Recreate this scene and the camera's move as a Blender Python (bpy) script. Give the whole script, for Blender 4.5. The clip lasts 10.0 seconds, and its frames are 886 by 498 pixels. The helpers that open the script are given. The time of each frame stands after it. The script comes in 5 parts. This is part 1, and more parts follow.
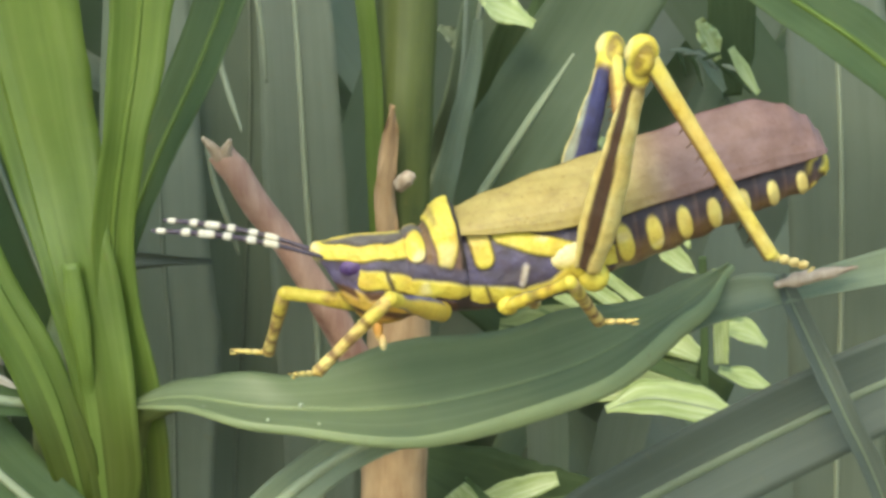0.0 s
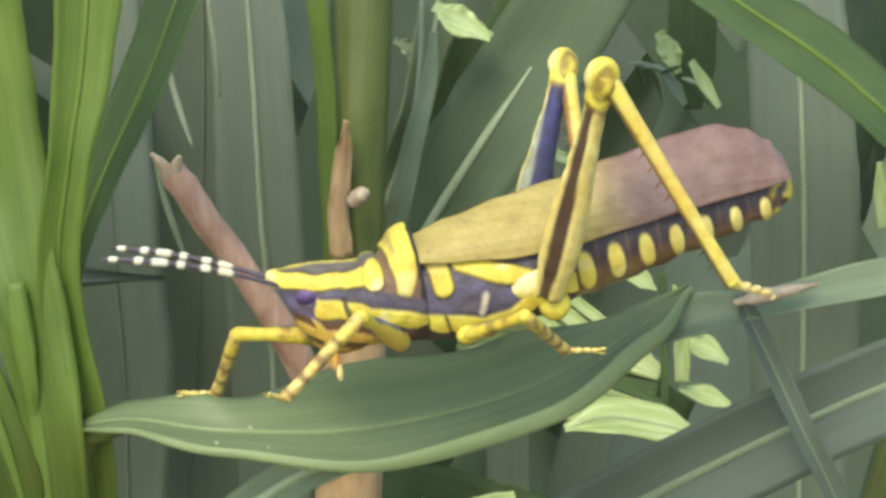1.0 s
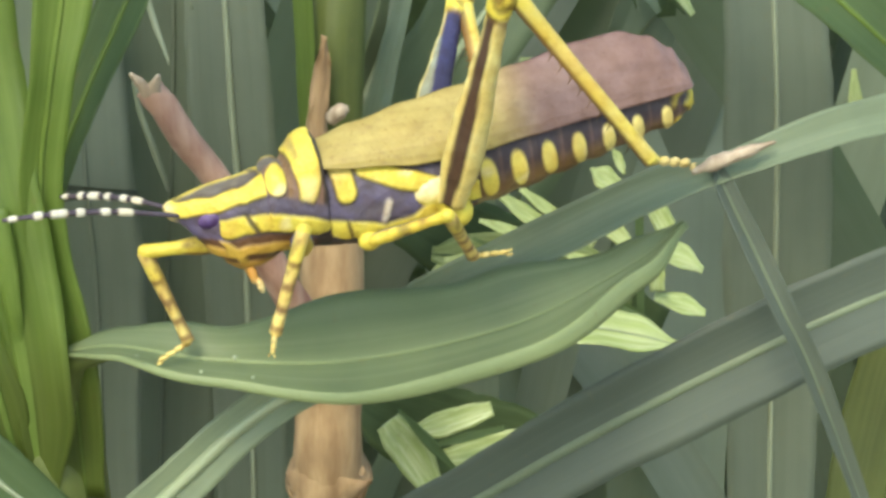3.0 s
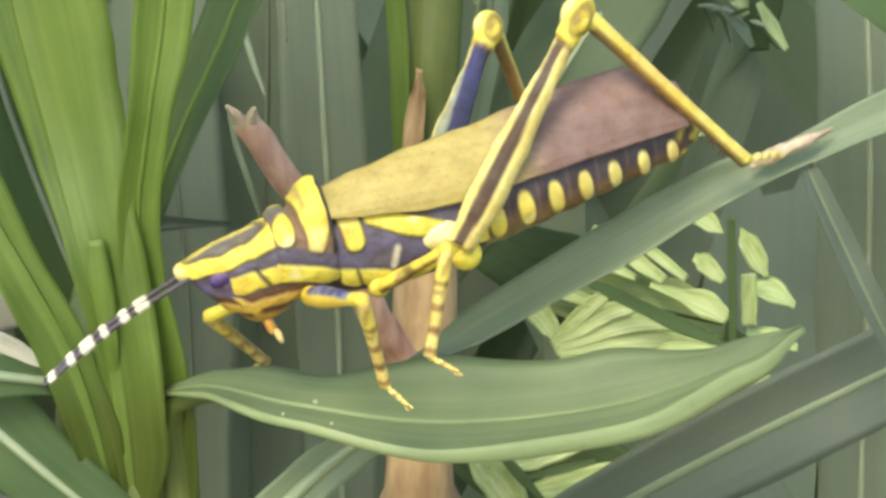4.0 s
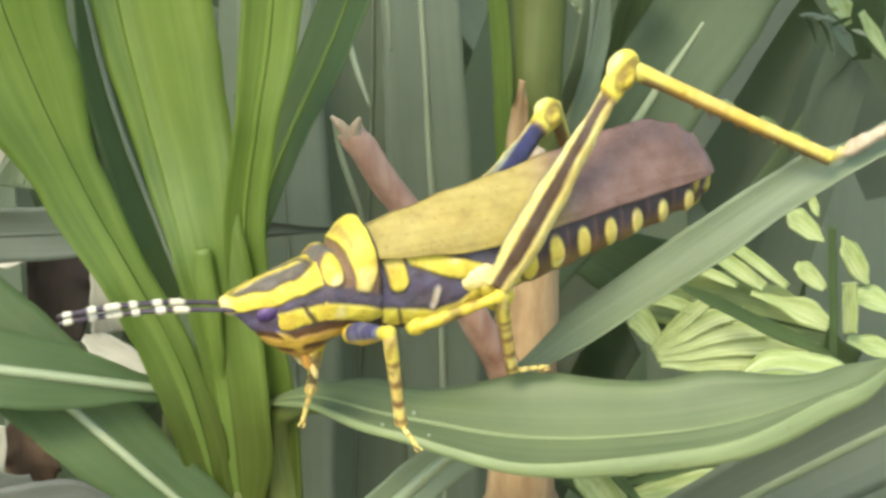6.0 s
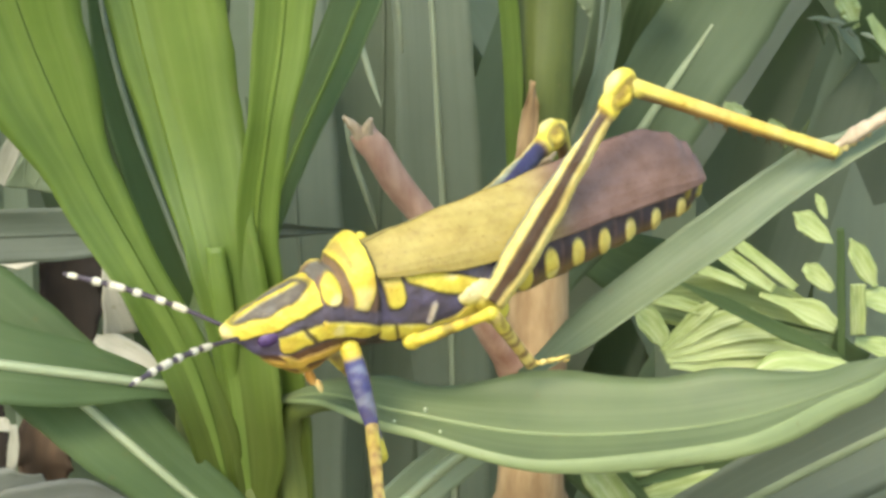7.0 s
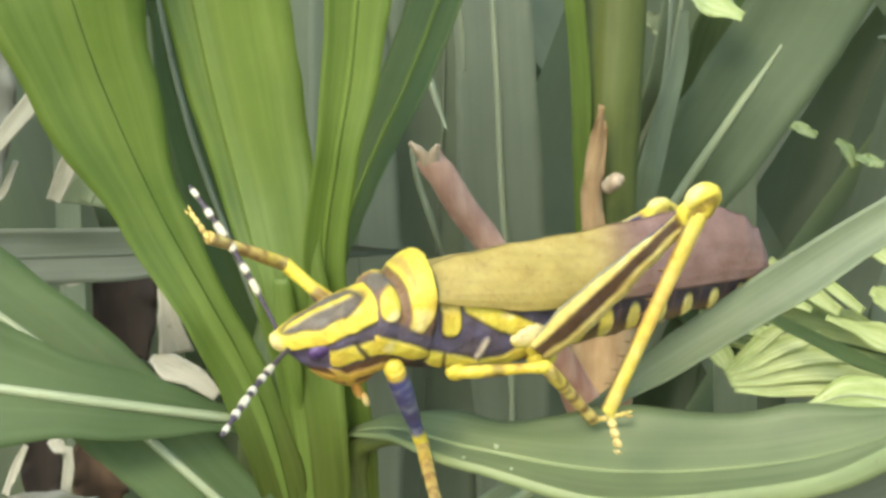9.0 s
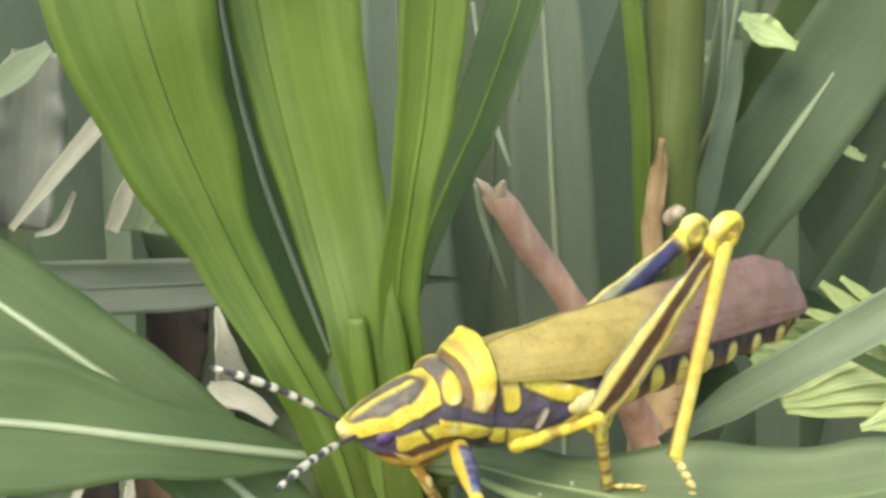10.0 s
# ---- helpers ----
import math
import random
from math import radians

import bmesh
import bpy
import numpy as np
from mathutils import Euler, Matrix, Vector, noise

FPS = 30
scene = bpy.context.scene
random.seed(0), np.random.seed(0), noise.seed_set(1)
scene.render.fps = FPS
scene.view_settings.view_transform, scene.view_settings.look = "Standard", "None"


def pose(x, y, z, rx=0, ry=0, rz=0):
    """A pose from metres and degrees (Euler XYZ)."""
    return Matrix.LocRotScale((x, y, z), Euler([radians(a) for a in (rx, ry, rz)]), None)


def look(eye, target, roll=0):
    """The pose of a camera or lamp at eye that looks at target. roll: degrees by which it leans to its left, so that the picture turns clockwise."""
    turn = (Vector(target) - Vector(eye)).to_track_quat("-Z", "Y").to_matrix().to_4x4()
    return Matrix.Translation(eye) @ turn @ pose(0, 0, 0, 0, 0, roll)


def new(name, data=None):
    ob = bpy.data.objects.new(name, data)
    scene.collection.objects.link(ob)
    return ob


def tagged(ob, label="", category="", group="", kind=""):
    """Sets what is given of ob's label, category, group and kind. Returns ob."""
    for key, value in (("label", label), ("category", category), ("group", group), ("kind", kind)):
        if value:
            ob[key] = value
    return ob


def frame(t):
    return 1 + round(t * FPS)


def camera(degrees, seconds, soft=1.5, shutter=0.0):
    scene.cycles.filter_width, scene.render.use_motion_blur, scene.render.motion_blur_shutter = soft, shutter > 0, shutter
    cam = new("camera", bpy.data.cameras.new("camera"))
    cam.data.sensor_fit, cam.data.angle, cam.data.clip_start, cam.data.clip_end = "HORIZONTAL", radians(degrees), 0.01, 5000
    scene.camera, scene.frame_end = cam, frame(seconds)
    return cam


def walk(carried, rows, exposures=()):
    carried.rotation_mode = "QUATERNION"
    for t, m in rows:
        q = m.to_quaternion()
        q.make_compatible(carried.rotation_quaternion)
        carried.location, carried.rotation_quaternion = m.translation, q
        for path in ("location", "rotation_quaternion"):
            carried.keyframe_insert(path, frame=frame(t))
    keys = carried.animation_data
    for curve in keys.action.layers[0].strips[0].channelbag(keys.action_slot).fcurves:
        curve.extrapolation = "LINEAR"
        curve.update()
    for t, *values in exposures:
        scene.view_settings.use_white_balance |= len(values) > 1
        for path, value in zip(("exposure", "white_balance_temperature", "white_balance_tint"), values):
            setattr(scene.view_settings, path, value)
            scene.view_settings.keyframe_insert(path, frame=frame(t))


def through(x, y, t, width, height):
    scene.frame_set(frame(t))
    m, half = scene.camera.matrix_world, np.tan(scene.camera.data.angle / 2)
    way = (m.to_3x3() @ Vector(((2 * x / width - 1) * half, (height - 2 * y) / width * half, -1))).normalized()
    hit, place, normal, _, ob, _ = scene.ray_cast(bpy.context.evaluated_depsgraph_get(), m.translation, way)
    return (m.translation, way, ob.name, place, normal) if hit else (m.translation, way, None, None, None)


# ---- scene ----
cam = camera(18, 10.0, soft=3.3)
walk(cam, [
    (0, look((0.00239, -0.22156, 0.17426), (0.01201, -0.00674, 0.12778), 0.18)),
    (0.5, look((0.00355, -0.21902, 0.17402), (0.01287, -0.00457, 0.1258), 0.26)),
    (1, look((0.00403, -0.21691, 0.17423), (0.01602, -0.00209, 0.1283), 0.28)),
    (1.5, look((0.00176, -0.21668, 0.17634), (0.02046, -0.00421, 0.1224), 0.11)),
    (2, look((0.0002, -0.21732, 0.17749), (0.01538, -0.00402, 0.12579), 0.07)),
    (2.5, look((0.00001, -0.21612, 0.17775), (0.01565, -0.00354, 0.1233), 0.10)),
    (2.7, look((-0.00021, -0.2149, 0.17792), (0.0164, -0.00271, 0.12222), 0.07)),
    (3.8, look((-0.00045, -0.21436, 0.17775), (0.01714, -0.00191, 0.12341), 0.12)),
    (4, look((-0.00149, -0.21468, 0.17843), (0.0094, -0.00157, 0.12489), 0.10)),
    (4.5, look((-0.0026, -0.21285, 0.18), (0.00214, -0.00006, 0.12433), -0.20)),
    (5, look((-0.00367, -0.21601, 0.18014), (-0.00397, -0.00355, 0.12304), -0.15)),
    (5.5, look((-0.00347, -0.21761, 0.18068), (0.00124, -0.00504, 0.1242), -0.16)),
    (6, look((-0.00117, -0.21698, 0.18078), (0.00134, -0.0038, 0.12651), -0.18)),
    (6.2, look((-0.00084, -0.21537, 0.18035), (0.00018, -0.00215, 0.12619), -0.26)),
    (7.3, look((-0.00189, -0.21964, 0.17979), (0.00043, -0.00616, 0.12664), -0.09)),
    (7.5, look((-0.00101, -0.21895, 0.17883), (-0.00066, -0.00557, 0.12526), 0.05)),
    (8, look((-0.00129, -0.21957, 0.17796), (-0.00178, -0.00584, 0.12583), 0.44)),
    (8.5, look((-0.0054, -0.21674, 0.18258), (-0.00768, -0.00369, 0.12776), -0.20)),
    (9, look((-0.0053, -0.2134, 0.18342), (-0.0053, -0.00041, 0.12833), 0.00)),
    (9.5, look((-0.01257, -0.21621, 0.18741), (-0.01099, -0.00369, 0.13054), -0.22)),
    (10, look((-0.01259, -0.21522, 0.18939), (-0.01142, -0.00271, 0.13249), -0.47)),
], exposures=((0, 1.56, 7500, 2), (1.5, 1.65, 7500, 2), (2.7, 1.68, 7500, 2), (4.2, 1.80, 7900, 2), (6, 1.84, 7900, 2), (8, 1.87, 7900, 2), (10, 1.78, 7900, 2)))

# ---- daylight: a high hazy sun from the left behind the camera ----
SUN_ELEVATION, SUN_AZIMUTH = 46, 205          # degrees; azimuth clockwise from +y
world = bpy.data.worlds.new("sky")
scene.world = world
world.use_nodes = True
sky = world.node_tree.nodes.new("ShaderNodeTexSky")
sky.sky_type, sky.sun_disc = "NISHITA", False
sky.sun_elevation, sky.sun_rotation = radians(SUN_ELEVATION), radians(SUN_AZIMUTH)
backing = world.node_tree.nodes["Background"]
backing.inputs[1].default_value = 0.15
world.node_tree.links.new(sky.outputs[0], backing.inputs[0])
sun = new("sun", bpy.data.lights.new("sun", "SUN"))
sun.data.energy, sun.data.angle, sun.data.color = 1.0, radians(20), (1.0, 0.95, 0.86)
sun.matrix_world = look((0, 0, 0), (-math.sin(radians(SUN_AZIMUTH)) * math.cos(radians(SUN_ELEVATION)),
                                    -math.cos(radians(SUN_AZIMUTH)) * math.cos(radians(SUN_ELEVATION)),
                                    -math.sin(radians(SUN_ELEVATION))))

# ---- materials ----


def base_material(name, rough=0.5):
    m = bpy.data.materials.new(name)
    m.use_nodes = True
    nodes, links = m.node_tree.nodes, m.node_tree.links
    bsdf = nodes["Principled BSDF"]
    bsdf.inputs["Roughness"].default_value = rough
    return m, nodes, links, bsdf


def noise_node(nodes, links, source, scale, detail=4.0, rough=0.6):
    n = nodes.new("ShaderNodeTexNoise")
    n.inputs["Scale"].default_value = scale
    n.inputs["Detail"].default_value = detail
    n.inputs["Roughness"].default_value = rough
    links.new(source, n.inputs["Vector"])
    return n


def ramp_node(nodes, links, source, stops):
    r = nodes.new("ShaderNodeValToRGB")
    r.color_ramp.elements[0].position, r.color_ramp.elements[0].color = stops[0][0], (*stops[0][1], 1)
    r.color_ramp.elements[1].position, r.color_ramp.elements[1].color = stops[-1][0], (*stops[-1][1], 1)
    for p, c in stops[1:-1]:
        e = r.color_ramp.elements.new(p)
        e.color = (*c, 1)
    links.new(source, r.inputs[0])
    return r


def mix_color(nodes, links, a, b, factor, mode="MIX"):
    n = nodes.new("ShaderNodeMix")
    n.data_type, n.blend_type = "RGBA", mode
    for value, key in ((a, 6), (b, 7), (factor, 0)):
        if isinstance(value, (int, float)):
            n.inputs[key].default_value = value
        elif isinstance(value, tuple):
            n.inputs[key].default_value = (*value, 1)
        else:
            links.new(value, n.inputs[key])
    return n.outputs[2]


def blade_material(name, dark, light, vein, through=0.35, rough=0.45, veins=26.0, pale=0.35, dust=0.0, vary=0.0, gloss=0.5, streaky=0.6, sheath=None):
    """A grass blade: fine veins along it, blotches, light that comes through it and a waxy gloss."""
    m, nodes, links, bsdf = base_material(name, rough)
    uv = nodes.new("ShaderNodeUVMap")
    split = nodes.new("ShaderNodeSeparateXYZ")
    links.new(uv.outputs[0], split.inputs[0])
    coord = nodes.new("ShaderNodeTexCoord")
    blotch = noise_node(nodes, links, coord.outputs["Object"], 110.0, 5)
    tone = ramp_node(nodes, links, blotch.outputs[0], [(0.28, dark), (0.5, tuple((a + b) / 2 for a, b in zip(dark, light))), (0.74, light)])
    comb = nodes.new("ShaderNodeMapping")
    comb.inputs["Scale"].default_value = (veins * 1.6, 0.25, 1.0)
    links.new(uv.outputs[0], comb.inputs[0])
    wave = noise_node(nodes, links, comb.outputs[0], 1.0, 3)
    stripe = ramp_node(nodes, links, wave.outputs[0], [(0.45, (0, 0, 0)), (0.72, (pale, pale, pale))])
    # long soft streaks, stretched along the blade
    stretch = nodes.new("ShaderNodeMapping")
    stretch.inputs["Scale"].default_value = (9.0, 0.9, 1.0)
    links.new(uv.outputs[0], stretch.inputs[0])
    streak = noise_node(nodes, links, stretch.outputs[0], 1.0, 4)
    streak_mask = ramp_node(nodes, links, streak.outputs[0], [(0.42, (0, 0, 0)), (0.7, (0.5, 0.5, 0.5))])
    c1 = mix_color(nodes, links, tone.outputs[0], vein, stripe.outputs[0])
    c2 = mix_color(nodes, links, c1, light, streak_mask.outputs[0])
    # darker lengthwise streaks between the veins
    gap = nodes.new("ShaderNodeMapping")
    gap.inputs["Scale"].default_value = (6.0, 0.55, 1.0)
    gap.inputs["Location"].default_value = (3.7, 8.1, 0.0)
    links.new(uv.outputs[0], gap.inputs[0])
    shade = noise_node(nodes, links, gap.outputs[0], 1.0, 5)
    shade_mask = ramp_node(nodes, links, shade.outputs[0], [(0.3, (0.62, 0.66, 0.55)), (0.55, (1, 1, 1)), (0.75, (1.08, 1.06, 1.0))])
    c2 = mix_color(nodes, links, c2, shade_mask.outputs[0], streaky, "MULTIPLY")
    spots = noise_node(nodes, links, coord.outputs["Object"], 900.0, 2)
    spot_mask = ramp_node(nodes, links, spots.outputs[0], [(0.66, (0, 0, 0)), (0.78, (0.35, 0.35, 0.35))])
    c3 = mix_color(nodes, links, c2, (0.16, 0.13, 0.05), spot_mask.outputs[0])
    if sheath:
        # the blade turns into its duller olive sheath towards its base
        length = ramp_node(nodes, links, split.outputs[1], [(0.0, (1, 1, 1)), (0.55, (0.9, 0.9, 0.9)), (1.0, (0, 0, 0))])
        c3 = mix_color(nodes, links, c3, sheath, length.outputs[0], "MULTIPLY")
    if dust:
        c3 = mix_color(nodes, links, c3, (0.42, 0.43, 0.40), dust)
    if vary:
        island = nodes.new("ShaderNodeNewGeometry")
        spread = ramp_node(nodes, links, island.outputs["Random Per Island"], [(0.0, (1 - vary,) * 3), (0.5, (1.0, 0.98, 0.95)), (1.0, (1 + vary, 1 + vary, 1 + vary * 0.8))])
        c3 = mix_color(nodes, links, c3, spread.outputs[0], 1.0, "MULTIPLY")
    bsdf.inputs["Specular IOR Level"].default_value = gloss
    links.new(c3, bsdf.inputs["Base Color"])
    bump = nodes.new("ShaderNodeBump")
    bump.inputs["Strength"].default_value = 0.3
    bump.inputs["Distance"].default_value = 0.0003
    links.new(wave.outputs[0], bump.inputs["Height"])
    links.new(bump.outputs[0], bsdf.inputs["Normal"])
    glow = nodes.new("ShaderNodeBsdfTranslucent")
    warm = mix_color(nodes, links, c3, (0.72, 0.9, 0.28), 0.3)
    links.new(warm, glow.inputs[0])
    both = nodes.new("ShaderNodeMixShader")
    both.inputs[0].default_value = through
    links.new(bsdf.outputs[0], both.inputs[1])
    links.new(glow.outputs[0], both.inputs[2])
    links.new(both.outputs[0], nodes["Material Output"].inputs[0])
    return m


def bark_material(name, dark, light, scale=500.0, rough=0.8, bumpy=0.5):
    m, nodes, links, bsdf = base_material(name, rough)
    coord = nodes.new("ShaderNodeTexCoord")
    stretch = nodes.new("ShaderNodeMapping")
    stretch.inputs["Scale"].default_value = (1.0, 1.0, 0.25)
    links.new(coord.outputs["Object"], stretch.inputs[0])
    grain = noise_node(nodes, links, stretch.outputs[0], scale, 6)
    patch = noise_node(nodes, links, coord.outputs["Object"], scale / 5, 3)
    tone = ramp_node(nodes, links, grain.outputs[0], [(0.3, dark), (0.7, light)])
    mask = ramp_node(nodes, links, patch.outputs[0], [(0.4, (0, 0, 0)), (0.7, (0.7, 0.7, 0.7))])
    c = mix_color(nodes, links, tone.outputs[0], tuple(0.55 * v for v in dark), mask.outputs[0])
    links.new(c, bsdf.inputs["Base Color"])
    bump = nodes.new("ShaderNodeBump")
    bump.inputs["Strength"].default_value = bumpy
    bump.inputs["Distance"].default_value = 0.0005
    links.new(grain.outputs[0], bump.inputs["Height"])
    links.new(bump.outputs[0], bsdf.inputs["Normal"])
    return m


def chitin_material(name, rough=0.38, gloss=0.5, stained=0.6):
    """The insect's shell: its markings lie in the mesh's own colour layer; pits and small blotches over them."""
    m, nodes, links, bsdf = base_material(name, rough)
    marks = nodes.new("ShaderNodeVertexColor")
    marks.layer_name = "marks"
    coord = nodes.new("ShaderNodeTexCoord")
    blotch = noise_node(nodes, links, coord.outputs["Object"], 700.0, 4)
    shade = ramp_node(nodes, links, blotch.outputs[0], [(0.25, (0.72, 0.68, 0.62)), (0.7, (1.0, 1.0, 1.0))])
    c = mix_color(nodes, links, marks.outputs[0], shade.outputs[0], 1.0, "MULTIPLY")
    stain = noise_node(nodes, links, coord.outputs["Object"], 330.0, 5, 0.7)
    tint = ramp_node(nodes, links, stain.outputs[0], [(0.42, (1.0, 1.0, 1.0)), (0.58, (0.86, 0.72, 0.50)), (0.72, (0.60, 0.44, 0.30))])
    c = mix_color(nodes, links, c, tint.outputs[0], stained, "MULTIPLY")
    speck = noise_node(nodes, links, coord.outputs["Object"], 2400.0, 3, 0.7)
    dots = ramp_node(nodes, links, speck.outputs[0], [(0.6, (1.0, 1.0, 1.0)), (0.72, (0.55, 0.45, 0.36))])
    c = mix_color(nodes, links, c, dots.outputs[0], 0.7, "MULTIPLY")
    links.new(c, bsdf.inputs["Base Color"])
    pits = nodes.new("ShaderNodeTexVoronoi")
    pits.inputs["Scale"].default_value = 2600.0
    links.new(coord.outputs["Object"], pits.inputs["Vector"])
    bump = nodes.new("ShaderNodeBump")
    bump.inputs["Strength"].default_value = 0.25
    bump.inputs["Distance"].default_value = 0.00015
    links.new(pits.outputs["Distance"], bump.inputs["Height"])
    links.new(bump.outputs[0], bsdf.inputs["Normal"])
    bsdf.inputs["Specular IOR Level"].default_value = gloss
    return m


FRESH = blade_material("fresh_blade", (0.076, 0.136, 0.020), (0.158, 0.236, 0.045), (0.225, 0.297, 0.088), through=0.42, veins=9, pale=0.55, streaky=1.0)
SHEATHED = blade_material("sheathed_blade", (0.076, 0.136, 0.020), (0.158, 0.236, 0.045), (0.225, 0.297, 0.088), through=0.42, veins=9, pale=0.55, streaky=1.0, sheath=(0.64, 0.57, 0.5))
FRESH_RIB = blade_material("fresh_midrib", (0.10, 0.17, 0.028), (0.18, 0.262, 0.054), (0.23, 0.31, 0.085), through=0.4, veins=4)
LIGHT_RIB = blade_material("pale_midrib", (0.26, 0.32, 0.19), (0.36, 0.415, 0.27), (0.42, 0.46, 0.33), through=0.25, veins=4)
SOFT_RIB = blade_material("soft_midrib", (0.20, 0.24, 0.16), (0.28, 0.32, 0.22), (0.32, 0.35, 0.26), through=0.2, veins=4)
DULL = blade_material("dull_blade", (0.085, 0.125, 0.058), (0.155, 0.21, 0.105), (0.25, 0.30, 0.17), through=0.25, veins=12, dust=0.12)
DEEP = blade_material("deep_blade", (0.06, 0.104, 0.045), (0.106, 0.163, 0.07), (0.15, 0.205, 0.10), through=0.45, veins=10, rough=0.6, gloss=0.3)
SAGE = blade_material("sage_blade", (0.078, 0.112, 0.069), (0.124, 0.166, 0.102), (0.165, 0.208, 0.132), through=0.4, veins=6, pale=0.3, rough=0.6, gloss=0.3)
GREY = blade_material("grey_blade", (0.102, 0.138, 0.105), (0.142, 0.182, 0.137), (0.182, 0.217, 0.17), through=0.45, veins=5, pale=0.25, dust=0.12, vary=0.28)
PERCH_RIM = blade_material("perch_rim", (0.19, 0.245, 0.115), (0.28, 0.34, 0.165), (0.33, 0.385, 0.21), through=0.35, veins=4)
PERCHED = blade_material("perch_blade", (0.092, 0.134, 0.056), (0.165, 0.22, 0.092), (0.25, 0.30, 0.15), through=0.42, veins=7, pale=0.6, dust=0.08, streaky=0.4)
MUTED = blade_material("muted_blade", (0.048, 0.069, 0.05), (0.078, 0.104, 0.074), (0.12, 0.148, 0.108), through=0.25, veins=10, dust=0.06, rough=0.6)
YOUNG = blade_material("young_blade", (0.15, 0.20, 0.06), (0.30, 0.37, 0.14), (0.42, 0.48, 0.22), through=0.25, veins=7, pale=0.8, streaky=1.0)
# green with shade put into its colour, mostly for dark gaps between leaves
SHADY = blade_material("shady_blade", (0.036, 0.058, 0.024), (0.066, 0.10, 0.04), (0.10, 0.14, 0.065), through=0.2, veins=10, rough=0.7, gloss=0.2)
LIME = blade_material("lime_blade", (0.28, 0.37, 0.10), (0.48, 0.56, 0.25), (0.62, 0.67, 0.42), through=0.25, veins=5, pale=1.0, rough=0.35, streaky=1.0)
DRY = blade_material("dry_blade", (0.17, 0.165, 0.125), (0.34, 0.335, 0.27), (0.40, 0.39, 0.33), through=0.25, veins=6, pale=0.6)
STALK = blade_material("stalk_skin", (0.066, 0.09, 0.020), (0.124, 0.155, 0.040), (0.17, 0.225, 0.07), through=0.1, veins=14, streaky=1.0)
TWIG = bark_material("dry_twig", (0.30, 0.13, 0.085), (0.66, 0.45, 0.33), 420)
SHEATH = bark_material("dry_sheath", (0.27, 0.165, 0.08), (0.48, 0.335, 0.18), 600)
# near-black brown: deep shade put into the colour of sheets behind the plant
DARK_HOLE = bark_material("dark_hole", (0.012, 0.009, 0.007), (0.032, 0.022, 0.016), 400, 0.95)
BLEACHED = blade_material("bleached_blade", (0.36, 0.34, 0.27), (0.52, 0.50, 0.42), (0.58, 0.56, 0.48), through=0.2, veins=6, pale=0.5)
ASHEN = blade_material("ashen_blade", (0.095, 0.105, 0.09), (0.16, 0.17, 0.145), (0.20, 0.205, 0.18), through=0.2, veins=6, pale=0.4)
RUST = bark_material("rusty_leaf", (0.04, 0.026, 0.016), (0.11, 0.068, 0.04), 420, 0.9)
SPLINTER = bark_material("torn_fibre", (0.32, 0.23, 0.15), (0.60, 0.50, 0.37), 900)
OLIVE = blade_material("olive_stalk", (0.052, 0.07, 0.014), (0.096, 0.118, 0.026), (0.14, 0.165, 0.055), through=0.05, veins=9)
SOIL = bark_material("soil", (0.13, 0.10, 0.07), (0.26, 0.21, 0.15), 60, 0.95, 1.0)
CHITIN = chitin_material("chitin", 0.5, 0.35)
WINGS = chitin_material("wing_case", 0.5, 0.35, 0.3)

# ---- building helpers ----


def bare(name):
    return new(name)


def part(name, bm, material, parent=None, label=""):
    mesh = bpy.data.meshes.new(name)
    for f in bm.faces:
        f.smooth = True
    bm.to_mesh(mesh)
    bm.free()
    mesh.materials.append(material)
    ob = new(name, mesh)
    if parent:
        ob.parent = parent
    if label:
        ob["label"] = label
    return ob


def curve_points(ctrl, n):
    """n points of a smooth curve through the control points (Catmull-Rom), as even in length as the control points are."""
    c = [Vector(p) for p in ctrl]
    c = [c[0] * 2 - c[1]] + c + [c[-1] * 2 - c[-2]]
    spans, made = len(c) - 3, []
    for i in range(n):
        u = i / (n - 1) * spans
        k = min(int(u), spans - 1)
        f = u - k
        a, b, d, e = c[k:k + 4]
        made.append(0.5 * (2 * b + (d - a) * f + (2 * a - 5 * b + 4 * d - e) * f * f + (3 * b - a - 3 * d + e) * f ** 3))
    return made


def profile(values, u):
    k = u * (len(values) - 1)
    i = min(int(k), len(values) - 2)
    f = k - i
    f = f * f * (3 - 2 * f)
    return values[i] * (1 - f) + values[i + 1] * f


